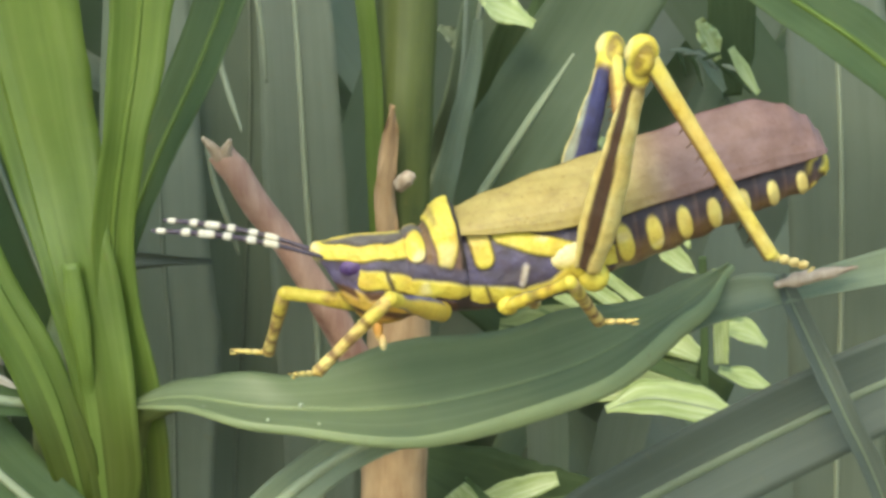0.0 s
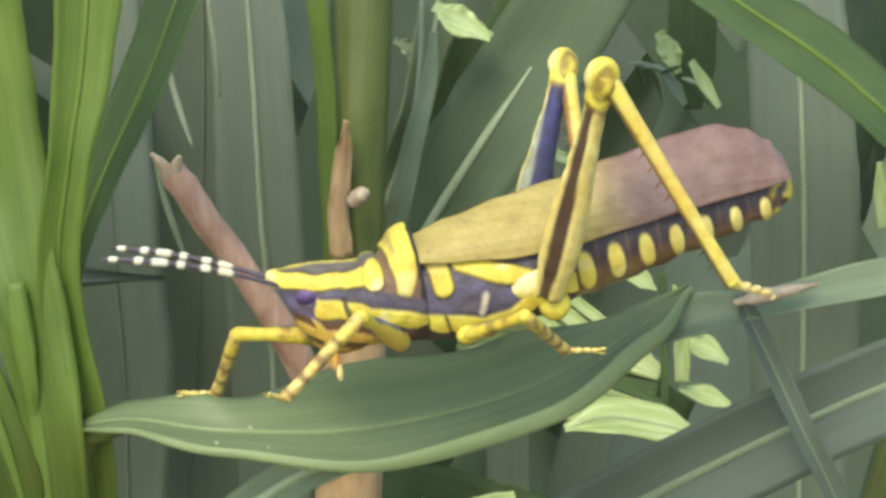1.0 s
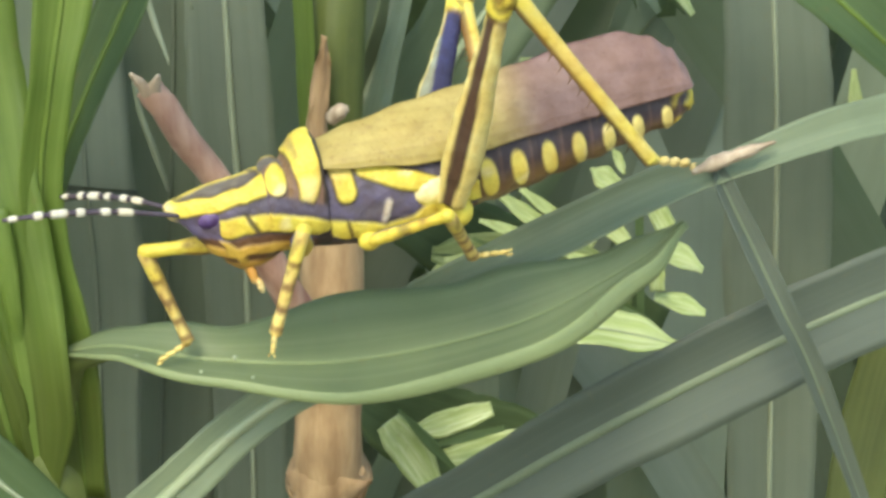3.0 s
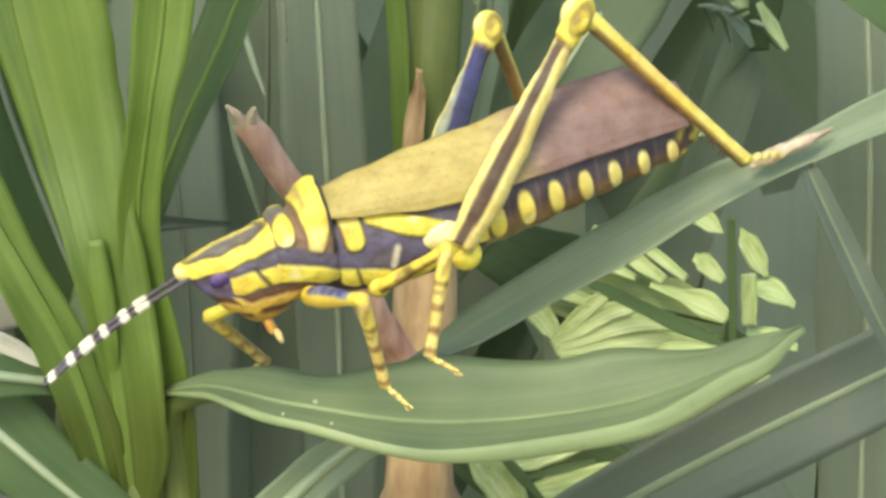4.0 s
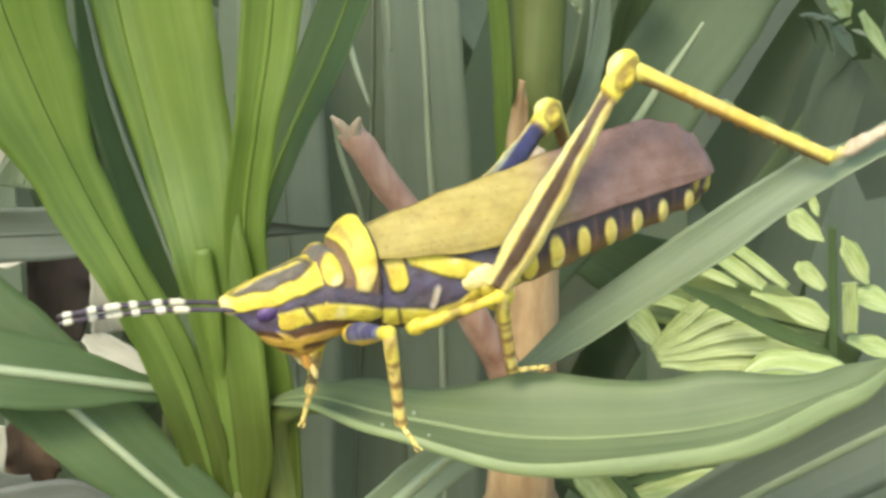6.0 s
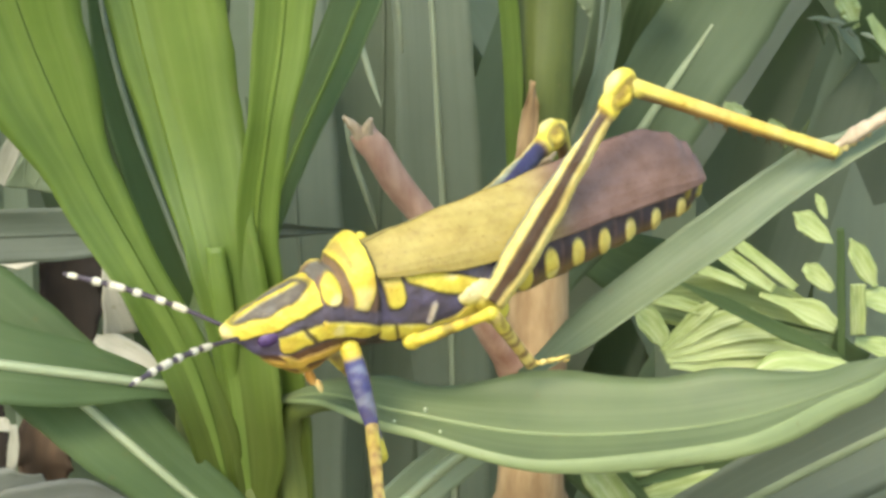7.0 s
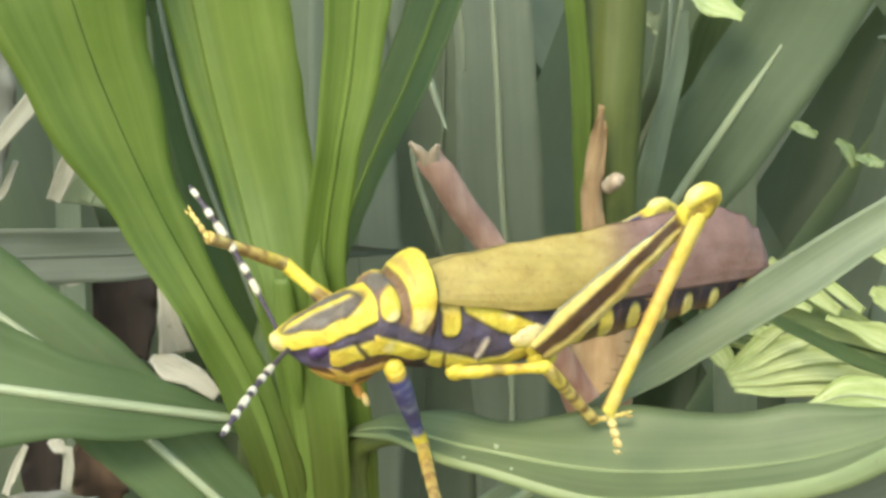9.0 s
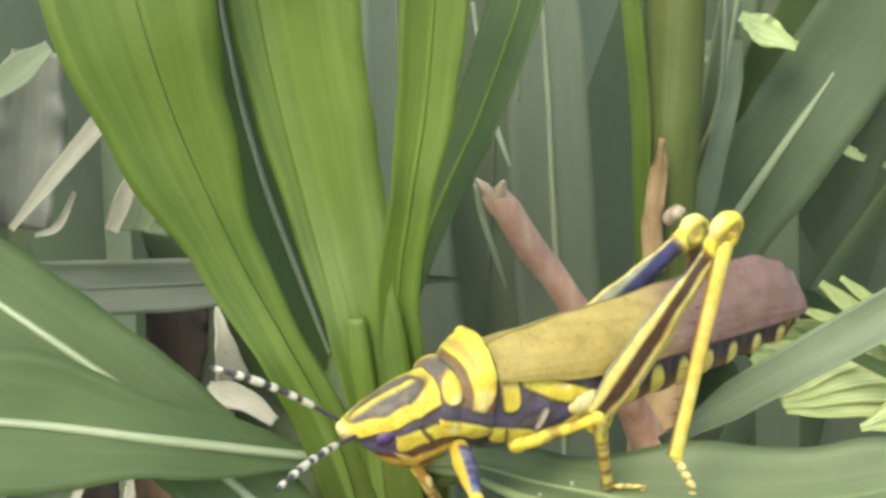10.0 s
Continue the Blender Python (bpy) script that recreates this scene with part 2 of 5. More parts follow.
def blade_mesh(ctrl, widths, facing, fold=0.18, wavy=0.0, thick=0.00018, n=48, across=10, seed=0, lower=1.0):
    """A leaf blade along a curve: half widths in millimetres, folded along its middle, with a little ripple at the rims."""
    pts = curve_points(ctrl, n)
    bm = bmesh.new()
    uv = bm.loops.layers.uv.new("UVMap")
    rows, facing = [], Vector(facing).normalized()
    for layer in (0, 1):
        grid = []
        for i, p in enumerate(pts):
            u = i / (n - 1)
            tangent = (pts[min(i + 1, n - 1)] - pts[max(i - 1, 0)]).normalized()
            side = tangent.cross(facing).normalized()
            normal = side.cross(tangent).normalized()
            w = profile(widths, u) * 0.001
            line = []
            for j in range(across + 1):
                s = 2 * j / across - 1
                ripple = wavy * 0.001 * abs(s) ** 2 * noise.noise(Vector((u * 7 + seed * 3.1, s * 1.3 + seed, seed)))
                edge = 1 + 0.05 * noise.noise(Vector((u * 20, seed * 1.7, s))) * abs(s)
                reach = w * (lower if s > 0 else 2 - lower)
                q = p + side * (s * reach * edge) + normal * (fold * abs(s) ** 1.4 * w + ripple - layer * thick * (1 - 0.6 * abs(s)))
                line.append(bm.verts.new(q))
            grid.append(line)
        rows.append(grid)

    def quad(a, b, c, d, coords):
        f = bm.faces.new((a, b, c, d))
        for loop, xy in zip(f.loops, coords):
            loop[uv].uv = xy
    for layer, grid in enumerate(rows):
        for i in range(n - 1):
            for j in range(across):
                cell = [(i, j), (i, j + 1), (i + 1, j + 1), (i + 1, j)]
                if not layer:
                    cell.reverse()
                quad(*[grid[a][b] for a, b in cell], [(b / across, a / (n - 1) * 4) for a, b in cell])
    for i in range(n - 1):
        for j in (0, across):
            quad(rows[0][i][j], rows[1][i][j], rows[1][i + 1][j], rows[0][i + 1][j], [(j / across, i / n * 4)] * 4)
    for i in (0, n - 1):
        for j in range(across):
            quad(rows[0][i][j], rows[0][i][j + 1], rows[1][i][j + 1], rows[1][i][j], [(j / across, i / n * 4)] * 4)
    bmesh.ops.recalc_face_normals(bm, faces=bm.faces)
    return bm


def rim_line(ctrl, widths, facing, fold, lower, s, n=40):
    """The line of one rim of such a blade, s = 1 or -1."""
    pts, facing, made = curve_points(ctrl, n), Vector(facing).normalized(), []
    for i, p in enumerate(pts):
        tangent = (pts[min(i + 1, n - 1)] - pts[max(i - 1, 0)]).normalized()
        side = tangent.cross(facing).normalized()
        normal = side.cross(tangent).normalized()
        w = profile(widths, i / (n - 1)) * 0.001
        made.append(p + side * (s * w * (lower if s > 0 else 2 - lower)) + normal * fold * w)
    return made


def tube_mesh(ctrl, radii, n=40, ring=14, lumps=0.0, seed=0, flat=1.0):
    """A round stem along a curve, radii in millimetres, closed at both ends."""
    pts = curve_points(ctrl, n)
    bm = bmesh.new()
    uv = bm.loops.layers.uv.new("UVMap")
    rings, ref = [], Vector((0.13, -0.97, 0.2)).normalized()
    for i, p in enumerate(pts):
        u = i / (n - 1)
        tangent = (pts[min(i + 1, n - 1)] - pts[max(i - 1, 0)]).normalized()
        side = tangent.cross(ref).normalized()
        normal = side.cross(tangent)
        r = profile(radii, u) * 0.001
        line = []
        for j in range(ring):
            a = 2 * math.pi * j / ring
            q = 1 + lumps * noise.noise(Vector((u * 9 + seed, math.cos(a) + seed, math.sin(a))))
            line.append(bm.verts.new(p + (side * math.cos(a) + normal * math.sin(a) * flat) * r * q))
        rings.append(line)
    for i in range(n - 1):
        for j in range(ring):
            k = (j + 1) % ring
            f = bm.faces.new((rings[i][j], rings[i][k], rings[i + 1][k], rings[i + 1][j]))
            for loop, xy in zip(f.loops, ((j / ring, i / n * 4), ((j + 1) / ring, i / n * 4), ((j + 1) / ring, (i + 1) / n * 4), (j / ring, (i + 1) / n * 4))):
                loop[uv].uv = xy
    bm.faces.new(rings[0])
    bm.faces.new(rings[-1][::-1])
    bmesh.ops.recalc_face_normals(bm, faces=bm.faces)
    return bm


def shifted(points, facing, by):
    f = Vector(facing).normalized() * by
    return [Vector(p) + f for p in points]


def leaf(name, ctrl, widths, facing, material, label="", parent=None, rib=0.0, rib_end=1.0, rib_material=None, flat=1.0, category="leaf", group="", **more):
    """A leaf with its raised midrib: a thing of its own, or a part of a plant."""
    ob = part(name, blade_mesh(ctrl, widths, facing, **more), material, parent)
    if not parent:
        tagged(ob, label, category, group)
    elif label:
        ob["label"] = label
    if rib:
        line = curve_points(ctrl, 30)[:max(4, int(30 * rib_end))]
        part("midrib", tube_mesh(shifted(line, facing, 0.00002), [rib * 0.25, rib * 0.9, rib * 0.95, rib * 0.8, rib * 0.3], n=36, ring=8, flat=flat), rib_material or (FRESH_RIB if material in (FRESH, SHEATHED, DEEP) else LIGHT_RIB), ob, "pale raised midrib")
    return ob


# ---- the ground ----
def build_ground():
    bm = bmesh.new()
    spans = [-60, -6, -1.2] + [-0.6 + 0.04 * i for i in range(31)] + [1.2, 6, 60]
    grid = [[bm.verts.new((x, y + 0.3, -0.004 + 0.008 * noise.noise(Vector((x * 12, y * 12, 0))) + 0.004 * noise.noise(Vector((x * 40, y * 40, 3)))
                           if abs(x) < 2 and abs(y) < 2 else -0.004)) for x in spans] for y in spans]
    for i in range(len(spans) - 1):
        for j in range(len(spans) - 1):
            bm.faces.new((grid[i][j], grid[i][j + 1], grid[i + 1][j + 1], grid[i + 1][j]))
    tagged(part("ground", bm, SOIL), "bare brown soil under the grass", "ground", kind="structure")


build_ground()


# ---- the tall green plant ----
def build_plant():
    plant = tagged(bare("grass_plant"), "tall green grass plant with a thick stalk and fresh blades", "plant", "grass plants")
    foot = Vector((-0.01524, 0.017, 0.09484))
    plant.location = (foot.x, foot.y, 0)
    bpy.context.view_layer.update()

    def own(points):
        return [Vector(p) - plant.location for p in points]
    stem = own([(foot.x + 0.002, foot.y + 0.003, -0.004), (foot.x + 0.001, foot.y + 0.001, 0.05), (-0.01674, 0.018, 0.09484), (-0.0174, 0.0185, 0.10324), (-0.0178, 0.0195, 0.1115), (-0.01789, 0.0205, 0.11784), (-0.01784, 0.0215, 0.12413)])
    part("stalk", tube_mesh(stem, [6.2, 6.2, 6.2, 5.9, 4.7, 3.4, 1.6], n=60, ring=20, lumps=0.05), STALK, plant)
    part("ligule", blade_mesh(own([(-0.0172, 0.0116, 0.1095), (-0.0177, 0.0104, 0.1140), (-0.0182, 0.0100, 0.1185), (-0.0187, 0.0102, 0.1230)]), [0.2, 0.7, 0.95, 0.75], (0, -1, 0.1), fold=-0.25, wavy=0.5, n=24, across=6), FRESH_RIB, plant, "pale ligule")
    leaf("blade", own([(-0.0176, 0.0128, 0.0975), (-0.0194, 0.0110, 0.1065), (-0.0219, 0.0104, 0.1140), (-0.0252, 0.0100, 0.1206), (-0.02944, 0.01, 0.12883), (-0.0337, 0.009, 0.1397), (-0.03666, 0.008, 0.15067), (-0.04, 0.012, 0.16385), (-0.04505, 0.025, 0.18124)]), [1.0, 2.2, 2.3, 2.2, 2.9, 5.2, 7.0, 7.0, 3.5], (0.25, -1, 0.25), SHEATHED, parent=plant, rib=0.9, flat=0.1, wavy=1.0, seed=1, fold=0.2)
    leaf("blade", own([(-0.0160, 0.0128, 0.0965), (-0.0166, 0.0116, 0.1055), (-0.0176, 0.0112, 0.1140), (-0.0195, 0.0118, 0.12245), (-0.02154, 0.014, 0.13015), (-0.02401, 0.015, 0.13973), (-0.02597, 0.016, 0.14918), (-0.02808, 0.018, 0.16307), (-0.02932, 0.03, 0.18094)]), [1.0, 2.6, 2.8, 3.2, 4.2, 5.0, 5.6, 5.0, 3], (-0.2, -1, 0.15), SHEATHED, parent=plant, rib=1.1, flat=0.1, lower=1.45, wavy=0.8, seed=2, fold=0.25)
    leaf("blade", own([(-0.0124, 0.0138, 0.0965), (-0.0132, 0.0124, 0.1080), (-0.0152, 0.0114, 0.1227), (-0.01408, 0.01, 0.13305), (-0.01284, 0.01, 0.1407), (-0.01196, 0.01, 0.1501), (-0.01078, 0.01, 0.16607)]), [1.6, 2.2, 1.8, 1.8, 2.4, 2.8, 1.5], (0.1, -1, 0.05), SHEATHED, parent=plant, rib=0.25, seed=3, fold=0.35)
    leaf("blade", own([(-0.01658, 0.017, 0.11095), (-0.01471, 0.016, 0.12253), (-0.01196, 0.017, 0.13028), (-0.00801, 0.019, 0.13871), (-0.00452, 0.022, 0.14793), (-0.00028, 0.03, 0.16146)]), [0.6, 1.5, 1.8, 2.3, 2.6, 1.8], (-0.5, -1, 0.2), DEEP, parent=plant, rib=0.25, seed=4, fold=0.3)
    leaf("blade", own([(-0.01868, 0.022, 0.10928), (-0.02308, 0.024, 0.1203), (-0.02742, 0.026, 0.13227), (-0.03029, 0.029, 0.14392), (-0.03256, 0.032, 0.15904)]), [2.0, 3.0, 2.4, 1.0, 0.5], (0.3, -1, 0.1), DEEP, parent=plant, rib=0.3, rib_material=SOFT_RIB, seed=5)
    # leaves that hang to the side, lower down
    leaf("blade", own([(-0.01792, 0.017, 0.10796), (-0.02308, 0.0105, 0.11078), (-0.0339, 0.007, 0.11339), (-0.04818, 0.008, 0.1149), (-0.06566, 0.012, 0.11422)]), [0.7, 1.2, 3.2, 6.4, 6.0], (0.1, -1, 0.45), DEEP, parent=plant, rib=0.5, rib_material=LIGHT_RIB, seed=6, fold=0.1, wavy=0.8)
    leaf("blade", own([(-0.0150, 0.0108, 0.0952), (-0.0225, 0.0100, 0.1021), (-0.0293, 0.0105, 0.1083), (-0.03773, 0.015, 0.11436), (-0.04962, 0.02, 0.12141), (-0.06271, 0.026, 0.12868)]), [2.6, 3.3, 4.2, 4.6, 5.0, 4.0], (0.15, -1, 0.4), DEEP, parent=plant, rib=0.5, rib_material=LIGHT_RIB, seed=7, fold=0.1, wavy=0.8)


build_plant()


# ---- the leaf that the insect walks on, and the strip behind it ----
def build_perch():
    pivot = Vector((-0.01212, 0.009, 0.10908))
    ob = tagged(bare("perch_leaf"), "broad grey-green grass leaf with pale rims, bent under the insect", "leaf", "grass leaves")
    ob.location = pivot
    line = [Vector(p) - pivot for p in ((-0.0137, 0.012, 0.10905), (-0.0092, 0.008, 0.11072), (-0.00253, 0.0025, 0.11074), (0.00903, 0.001, 0.10925), (0.02291, 0.001, 0.11007), (0.03378, 0.003, 0.11262), (0.03964, 0.005, 0.1148))]
    face = (0.0, -0.62, 1.0)
    half = [0.5, 1.8, 2.9, 5.0, 4.3, 2.0, 0.3]
    curl = [Vector(p) - pivot for p in ((-0.0119, 0.0128, 0.0960), (-0.0123, 0.0124, 0.1010), (-0.0128, 0.0118, 0.1054), (-0.0122, 0.0106, 0.1082), (-0.0098, 0.0092, 0.1097), (-0.0060, 0.0062, 0.1104))]
    part("blade", blade_mesh(line, half, face, fold=0.25, wavy=1.2, n=70, across=14, seed=8, lower=0.88), PERCHED, ob)
    part("rim", tube_mesh(rim_line(line, half, face, 0.25, 0.88, 1), [0.15, 0.3, 0.45, 0.75, 0.95, 0.3], n=60, ring=12, lumps=0.2, flat=0.35), PERCH_RIM, ob, "pale thickened rim")
    part("midrib", tube_mesh(shifted(line, face, 0.00003), [0.1, 0.2, 0.27, 0.2, 0.06, 0.02], n=50, ring=8, flat=0.5), PERCH_RIM, ob, "pale midrib")
    part("curled_base", blade_mesh(curl, [1.3, 1.4, 1.3, 1.0, 0.8, 0.3], (0.2, -1, 0.4), fold=-0.35, wavy=0.4, n=40, across=8, seed=21), STALK, ob, "olive curled base of the leaf")
    for place, size in (((-0.00101, 0, 0.11181), 0.22), ((-0.0062, 0.0035, 0.11045), 0.2), ((-0.0048, 0.0020, 0.11030), 0.16), ((-0.0036, 0.0014, 0.11035), 0.2), ((-0.0081, 0.0055, 0.11065), 0.18), ((0.0002, -0.0008, 0.11020), 0.14)):
        bm = bmesh.new()
        bmesh.ops.create_uvsphere(bm, u_segments=12, v_segments=8, radius=size * 0.001, matrix=Matrix.Translation(Vector(place) - pivot))
        part("crumb", bm, LIGHT_RIB, ob, "small pale crumb on the leaf")
    return ob


def build_strip():
    pivot = Vector((0.0087, 0.01, 0.11263))
    ob = tagged(bare("strip_leaf"), "narrow folded grey-green leaf with a dry brown knot", "leaf", "grass leaves")
    ob.location = pivot
    line = [Vector(p) - pivot for p in ((0.0073, 0.011, 0.11124), (0.0146, 0.0095, 0.1172), (0.02341, 0.0085, 0.12353), (0.03119, 0.008, 0.12915), (0.03648, 0.008, 0.13175), (0.0467, 0.01, 0.13675), (0.05922, 0.014, 0.14025))]
    face = (-0.3, -1, 0.45)
    part("blade", blade_mesh(line, [0.7, 1.7, 2.0, 1.8, 1.3, 1.7, 2.2], face, fold=0.35, wavy=0.5, n=50, seed=9), DULL, ob)
    knot = [Vector(p) - pivot for p in ((0.0335, 0.0066, 0.13130), (0.0355, 0.0066, 0.13250), (0.0378, 0.0068, 0.13370), (0.0402, 0.0075, 0.13480))]
    part("knot", tube_mesh(knot, [0.25, 0.62, 0.5, 0.12], n=24, ring=10, lumps=0.5), SPLINTER, ob, "dry tan knot")
    return ob


PERCH, STRIP = build_perch(), build_strip()


# ---- the twig, the stem behind it ----
def build_twig():
    ob = tagged(bare("broken_twig"), "reddish-brown dry broken twig with a forked end", "twig")
    top = Vector((-0.00646, 0.03, 0.12852))
    ob.location = top
    part("shaft", tube_mesh([Vector(p) - top for p in ((-0.00671, 0.03, 0.12903), (-0.00495, 0.03, 0.12644), (-0.00008, 0.032, 0.11887), (0.00474, 0.036, 0.10971), (0.00816, 0.04, 0.10241), (0.01026, 0.043, 0.09691))], [1.25, 1.35, 1.3, 1.5, 1.7, 1.8], n=60, ring=14, lumps=0.22, seed=3), TWIG, ob)
    part("fork", tube_mesh([Vector(p) - top for p in ((-0.00646, 0.0295, 0.12836), (-0.00736, 0.029, 0.12956), (-0.00820, 0.0285, 0.13055))], [0.8, 0.5, 0.2], n=14, ring=10, lumps=0.3, seed=5), SPLINTER, ob, "pale splintered prong")
    part("fork", tube_mesh([Vector(p) - top for p in ((-0.00631, 0.0295, 0.12836), (-0.00602, 0.029, 0.12951), (-0.00574, 0.0285, 0.13034))], [0.8, 0.5, 0.22], n=14, ring=10, lumps=0.3, seed=6), SPLINTER, ob, "pale splintered prong")


def build_stem():
    ob = tagged(bare("old_stem"), "olive grass stem with a torn brown sheath and a swollen node", "stem")
    at = Vector((0.01027, 0.044, 0.11912))
    ob.location = (at.x, at.y, 0)
    bpy.context.view_layer.update()

    def own(points):
        return [Vector(p) - ob.location for p in points]
    low = Vector((0.00951, 0.044, 0.08732))
    part("stem", tube_mesh(own([(0.01168, 0.046, 0.1614), (0.01089, 0.045, 0.14325), (0.01034, 0.044, 0.13004), (0.01006, 0.044, 0.11912), (0.00976, 0.044, 0.10685), (0.00946, 0.044, 0.09545)]), [2.9, 3.0, 3.0, 2.9, 2.8, 2.8], n=50, ring=16, lumps=0.04), OLIVE, ob)
    part("lower_stem", tube_mesh(own([(0.01022, 0.0435, 0.11453), (0.0098, 0.043, 0.1026), (0.00953, 0.043, 0.09576), (0.00937, 0.043, 0.08941), (low.x, low.y, low.z), (0.00923, 0.043, 0.08534), (low.x, low.y, 0.06), (low.x, low.y, -0.004)]), [2.95, 3.2, 3.2, 3.4, 4.3, 3.3, 3.2, 3.2], n=70, ring=16, lumps=0.08), SHEATH, ob, "dry tan lower stem with a node")
    part("torn_sheath", blade_mesh(own([(0.00885, 0.039, 0.11864), (0.00862, 0.039, 0.1235), (0.00906, 0.0385, 0.12841), (0.00928, 0.038, 0.13194)]), [1.1, 1.0, 0.8, 0.25], (0.1, -1, 0), fold=-0.5, wavy=1.2, n=24, seed=4), SHEATH, ob, "torn reddish sheath")
    part("bud", tube_mesh(own([(0.0098, 0.038, 0.12423), (0.01065, 0.037, 0.12518), (0.01133, 0.037, 0.12538)]), [0.7, 0.75, 0.3], n=12, ring=10, lumps=0.2), SPLINTER, ob, "small dry bud")
    part("edge_leaf", blade_mesh(own([(0.00778, 0.041, 0.11575), (0.00763, 0.041, 0.12821), (0.00728, 0.041, 0.13618), (0.00635, 0.041, 0.14455), (0.00471, 0.043, 0.15664)]), [0.6, 0.9, 0.95, 0.95, 0.7], (-0.3, -1, 0), n=30, seed=6), FRESH, ob, "fresh light green sheath edge")


build_twig()
build_stem()


# ---- single leaves behind and beside ----
def build_leaves():
    g = "background leaves"
    leaf("grass_leaf", [(-0.01016, 0.026, 0.07248), (0.00716, 0.024, 0.08395), (0.02094, 0.022, 0.09187), (0.03088, 0.02, 0.09833), (0.04327, 0.019, 0.10513), (0.05688, 0.02, 0.11105), (0.07479, 0.024, 0.11586)], [2.4, 3.2, 3.8, 4.2, 4.4, 4.2, 3], (0.05, -1, 0.12), MUTED, "long grey-green grass leaf with a pale double midrib", rib=0.5, flat=0.3, rib_material=DULL, group=g, seed=11, fold=0.2)
    hanging = leaf("grass_leaf", [(0.0423, 0.016, 0.12119), (0.04342, 0.015, 0.11866), (0.04586, 0.014, 0.11359), (0.04803, 0.013, 0.10901), (0.05097, 0.013, 0.10305), (0.05652, 0.014, 0.0892)], [0.5, 0.9, 1.05, 1.05, 1.0, 0.7], (0.1, -1, 0.2), MUTED, "thin grey-green grass leaf hanging beside the knot", rib=0.12, rib_material=DULL, group=g, seed=12, fold=0.6)
    leaf("grass_leaf", [(-0.01894, 0.014, 0.08064), (-0.01068, 0.012, 0.09222), (-0.00473, 0.011, 0.09818), (0.00161, 0.01, 0.10434), (0.00782, 0.009, 0.10802), (0.01735, 0.009, 0.11031)], [2.0, 2.2, 2.2, 2.0, 1.6, 0.4], (0.2, -0.9, 0.5), DULL, "grey-green grass leaf with a pale rim below the perch", rib=0.6, group=g, seed=13)
    leaf("grass_leaf", [(0.012, 0.065, 0.10423), (0.01738, 0.062, 0.1158), (0.02323, 0.06, 0.12587), (0.02872, 0.06, 0.13427), (0.03598, 0.06, 0.14649), (0.04562, 0.065, 0.16086)], [2, 4.4, 5.2, 5.4, 5, 3], (-0.1, -1, 0.2), SAGE, "broad dull green leaf with a bright midrib", rib_material=LIGHT_RIB, rib=0.55, rib_end=0.62, group=g, seed=14)
    leaf("grass_leaf", [(0.01121, 0.075, 0.10925), (0.01535, 0.073, 0.12072), (0.01786, 0.07, 0.12846), (0.01983, 0.07, 0.14145), (0.02165, 0.073, 0.15574)], [1.5, 2.4, 2.6, 2.4, 1.5], (0.4, -1, 0.1), DULL, "narrow grey-green leaf behind the stem", rib=0.45, rib_material=SOFT_RIB, group=g, seed=15)
    leaf("grass_leaf", [(-0.01, 0.088, 0.01102), (-0.00778, 0.086, 0.07529), (-0.00613, 0.084, 0.10221), (-0.0052, 0.082, 0.12476), (-0.00529, 0.082, 0.14314), (-0.0066, 0.086, 0.16975)], [4, 6, 6.6, 6.6, 6, 4], (0.2, -1, 0.1), GREY, "wide grey-green leaf standing upright in shade", group=g, rib=0.25, rib_material=GREY, seed=16)
    leaf("grass_leaf", [(0.00348, 0.084, 0.00925), (0.00252, 0.08, 0.07714), (0.00203, 0.078, 0.09978), (0.00092, 0.076, 0.11652), (0.00013, 0.076, 0.13179), (-0.0018, 0.08, 0.1582)], [3, 4, 4.6, 4.6, 4.2, 3], (-0.2, -1, 0.1), GREY, "upright grey-green leaf with a pale rib", rib=0.45, rib_material=SOFT_RIB, group=g, seed=17)
    leaf("grass_leaf", [(-0.01309, 0.082, 0.01064), (-0.01379, 0.078, 0.07466), (-0.0139, 0.076, 0.09785), (-0.01484, 0.076, 0.1135), (-0.01578, 0.08, 0.14034), (-0.01618, 0.084, 0.16387)], [3, 4, 5.4, 5, 4, 3], (0.3, -1, 0.1), GREY, "upright grey-green leaf in shade", rib=0.25, rib_material=GREY, group=g, seed=18)
    leaf("grass_leaf", [(0.06269, 0.086, 0.00348), (0.06134, 0.084, 0.0763), (0.06082, 0.082, 0.10015), (0.0601, 0.08, 0.11409), (0.05917, 0.08, 0.12908), (0.05764, 0.084, 0.15293)], [3, 5, 6, 6, 5.6, 4], (-0.1, -1, 0.1), GREY, "upright grey-green leaf with a thin pale rib", rib=0.4, rib_material=SOFT_RIB, group=g, seed=19)
    leaf("grass_leaf", [(0.04098, 0.055, 0.14538), (0.04915, 0.053, 0.14007), (0.05579, 0.052, 0.13574), (0.06259, 0.052, 0.13012), (0.07705, 0.055, 0.11691)], [2.5, 3.2, 3.4, 3.2, 2.5], (0.2, -1, 0.5), DEEP, "dark green leaf slanting down", rib=0.35, group=g, seed=20)
    leaf("grass_leaf", [(0.02465, 0.09, 0.11769), (0.03064, 0.088, 0.13319), (0.0377, 0.086, 0.14639), (0.04471, 0.086, 0.16452)], [3, 5, 5.5, 4], (-0.2, -1, 0.2), DEEP, "dark green leaf behind the knees", rib=0.25, group=g, seed=21)
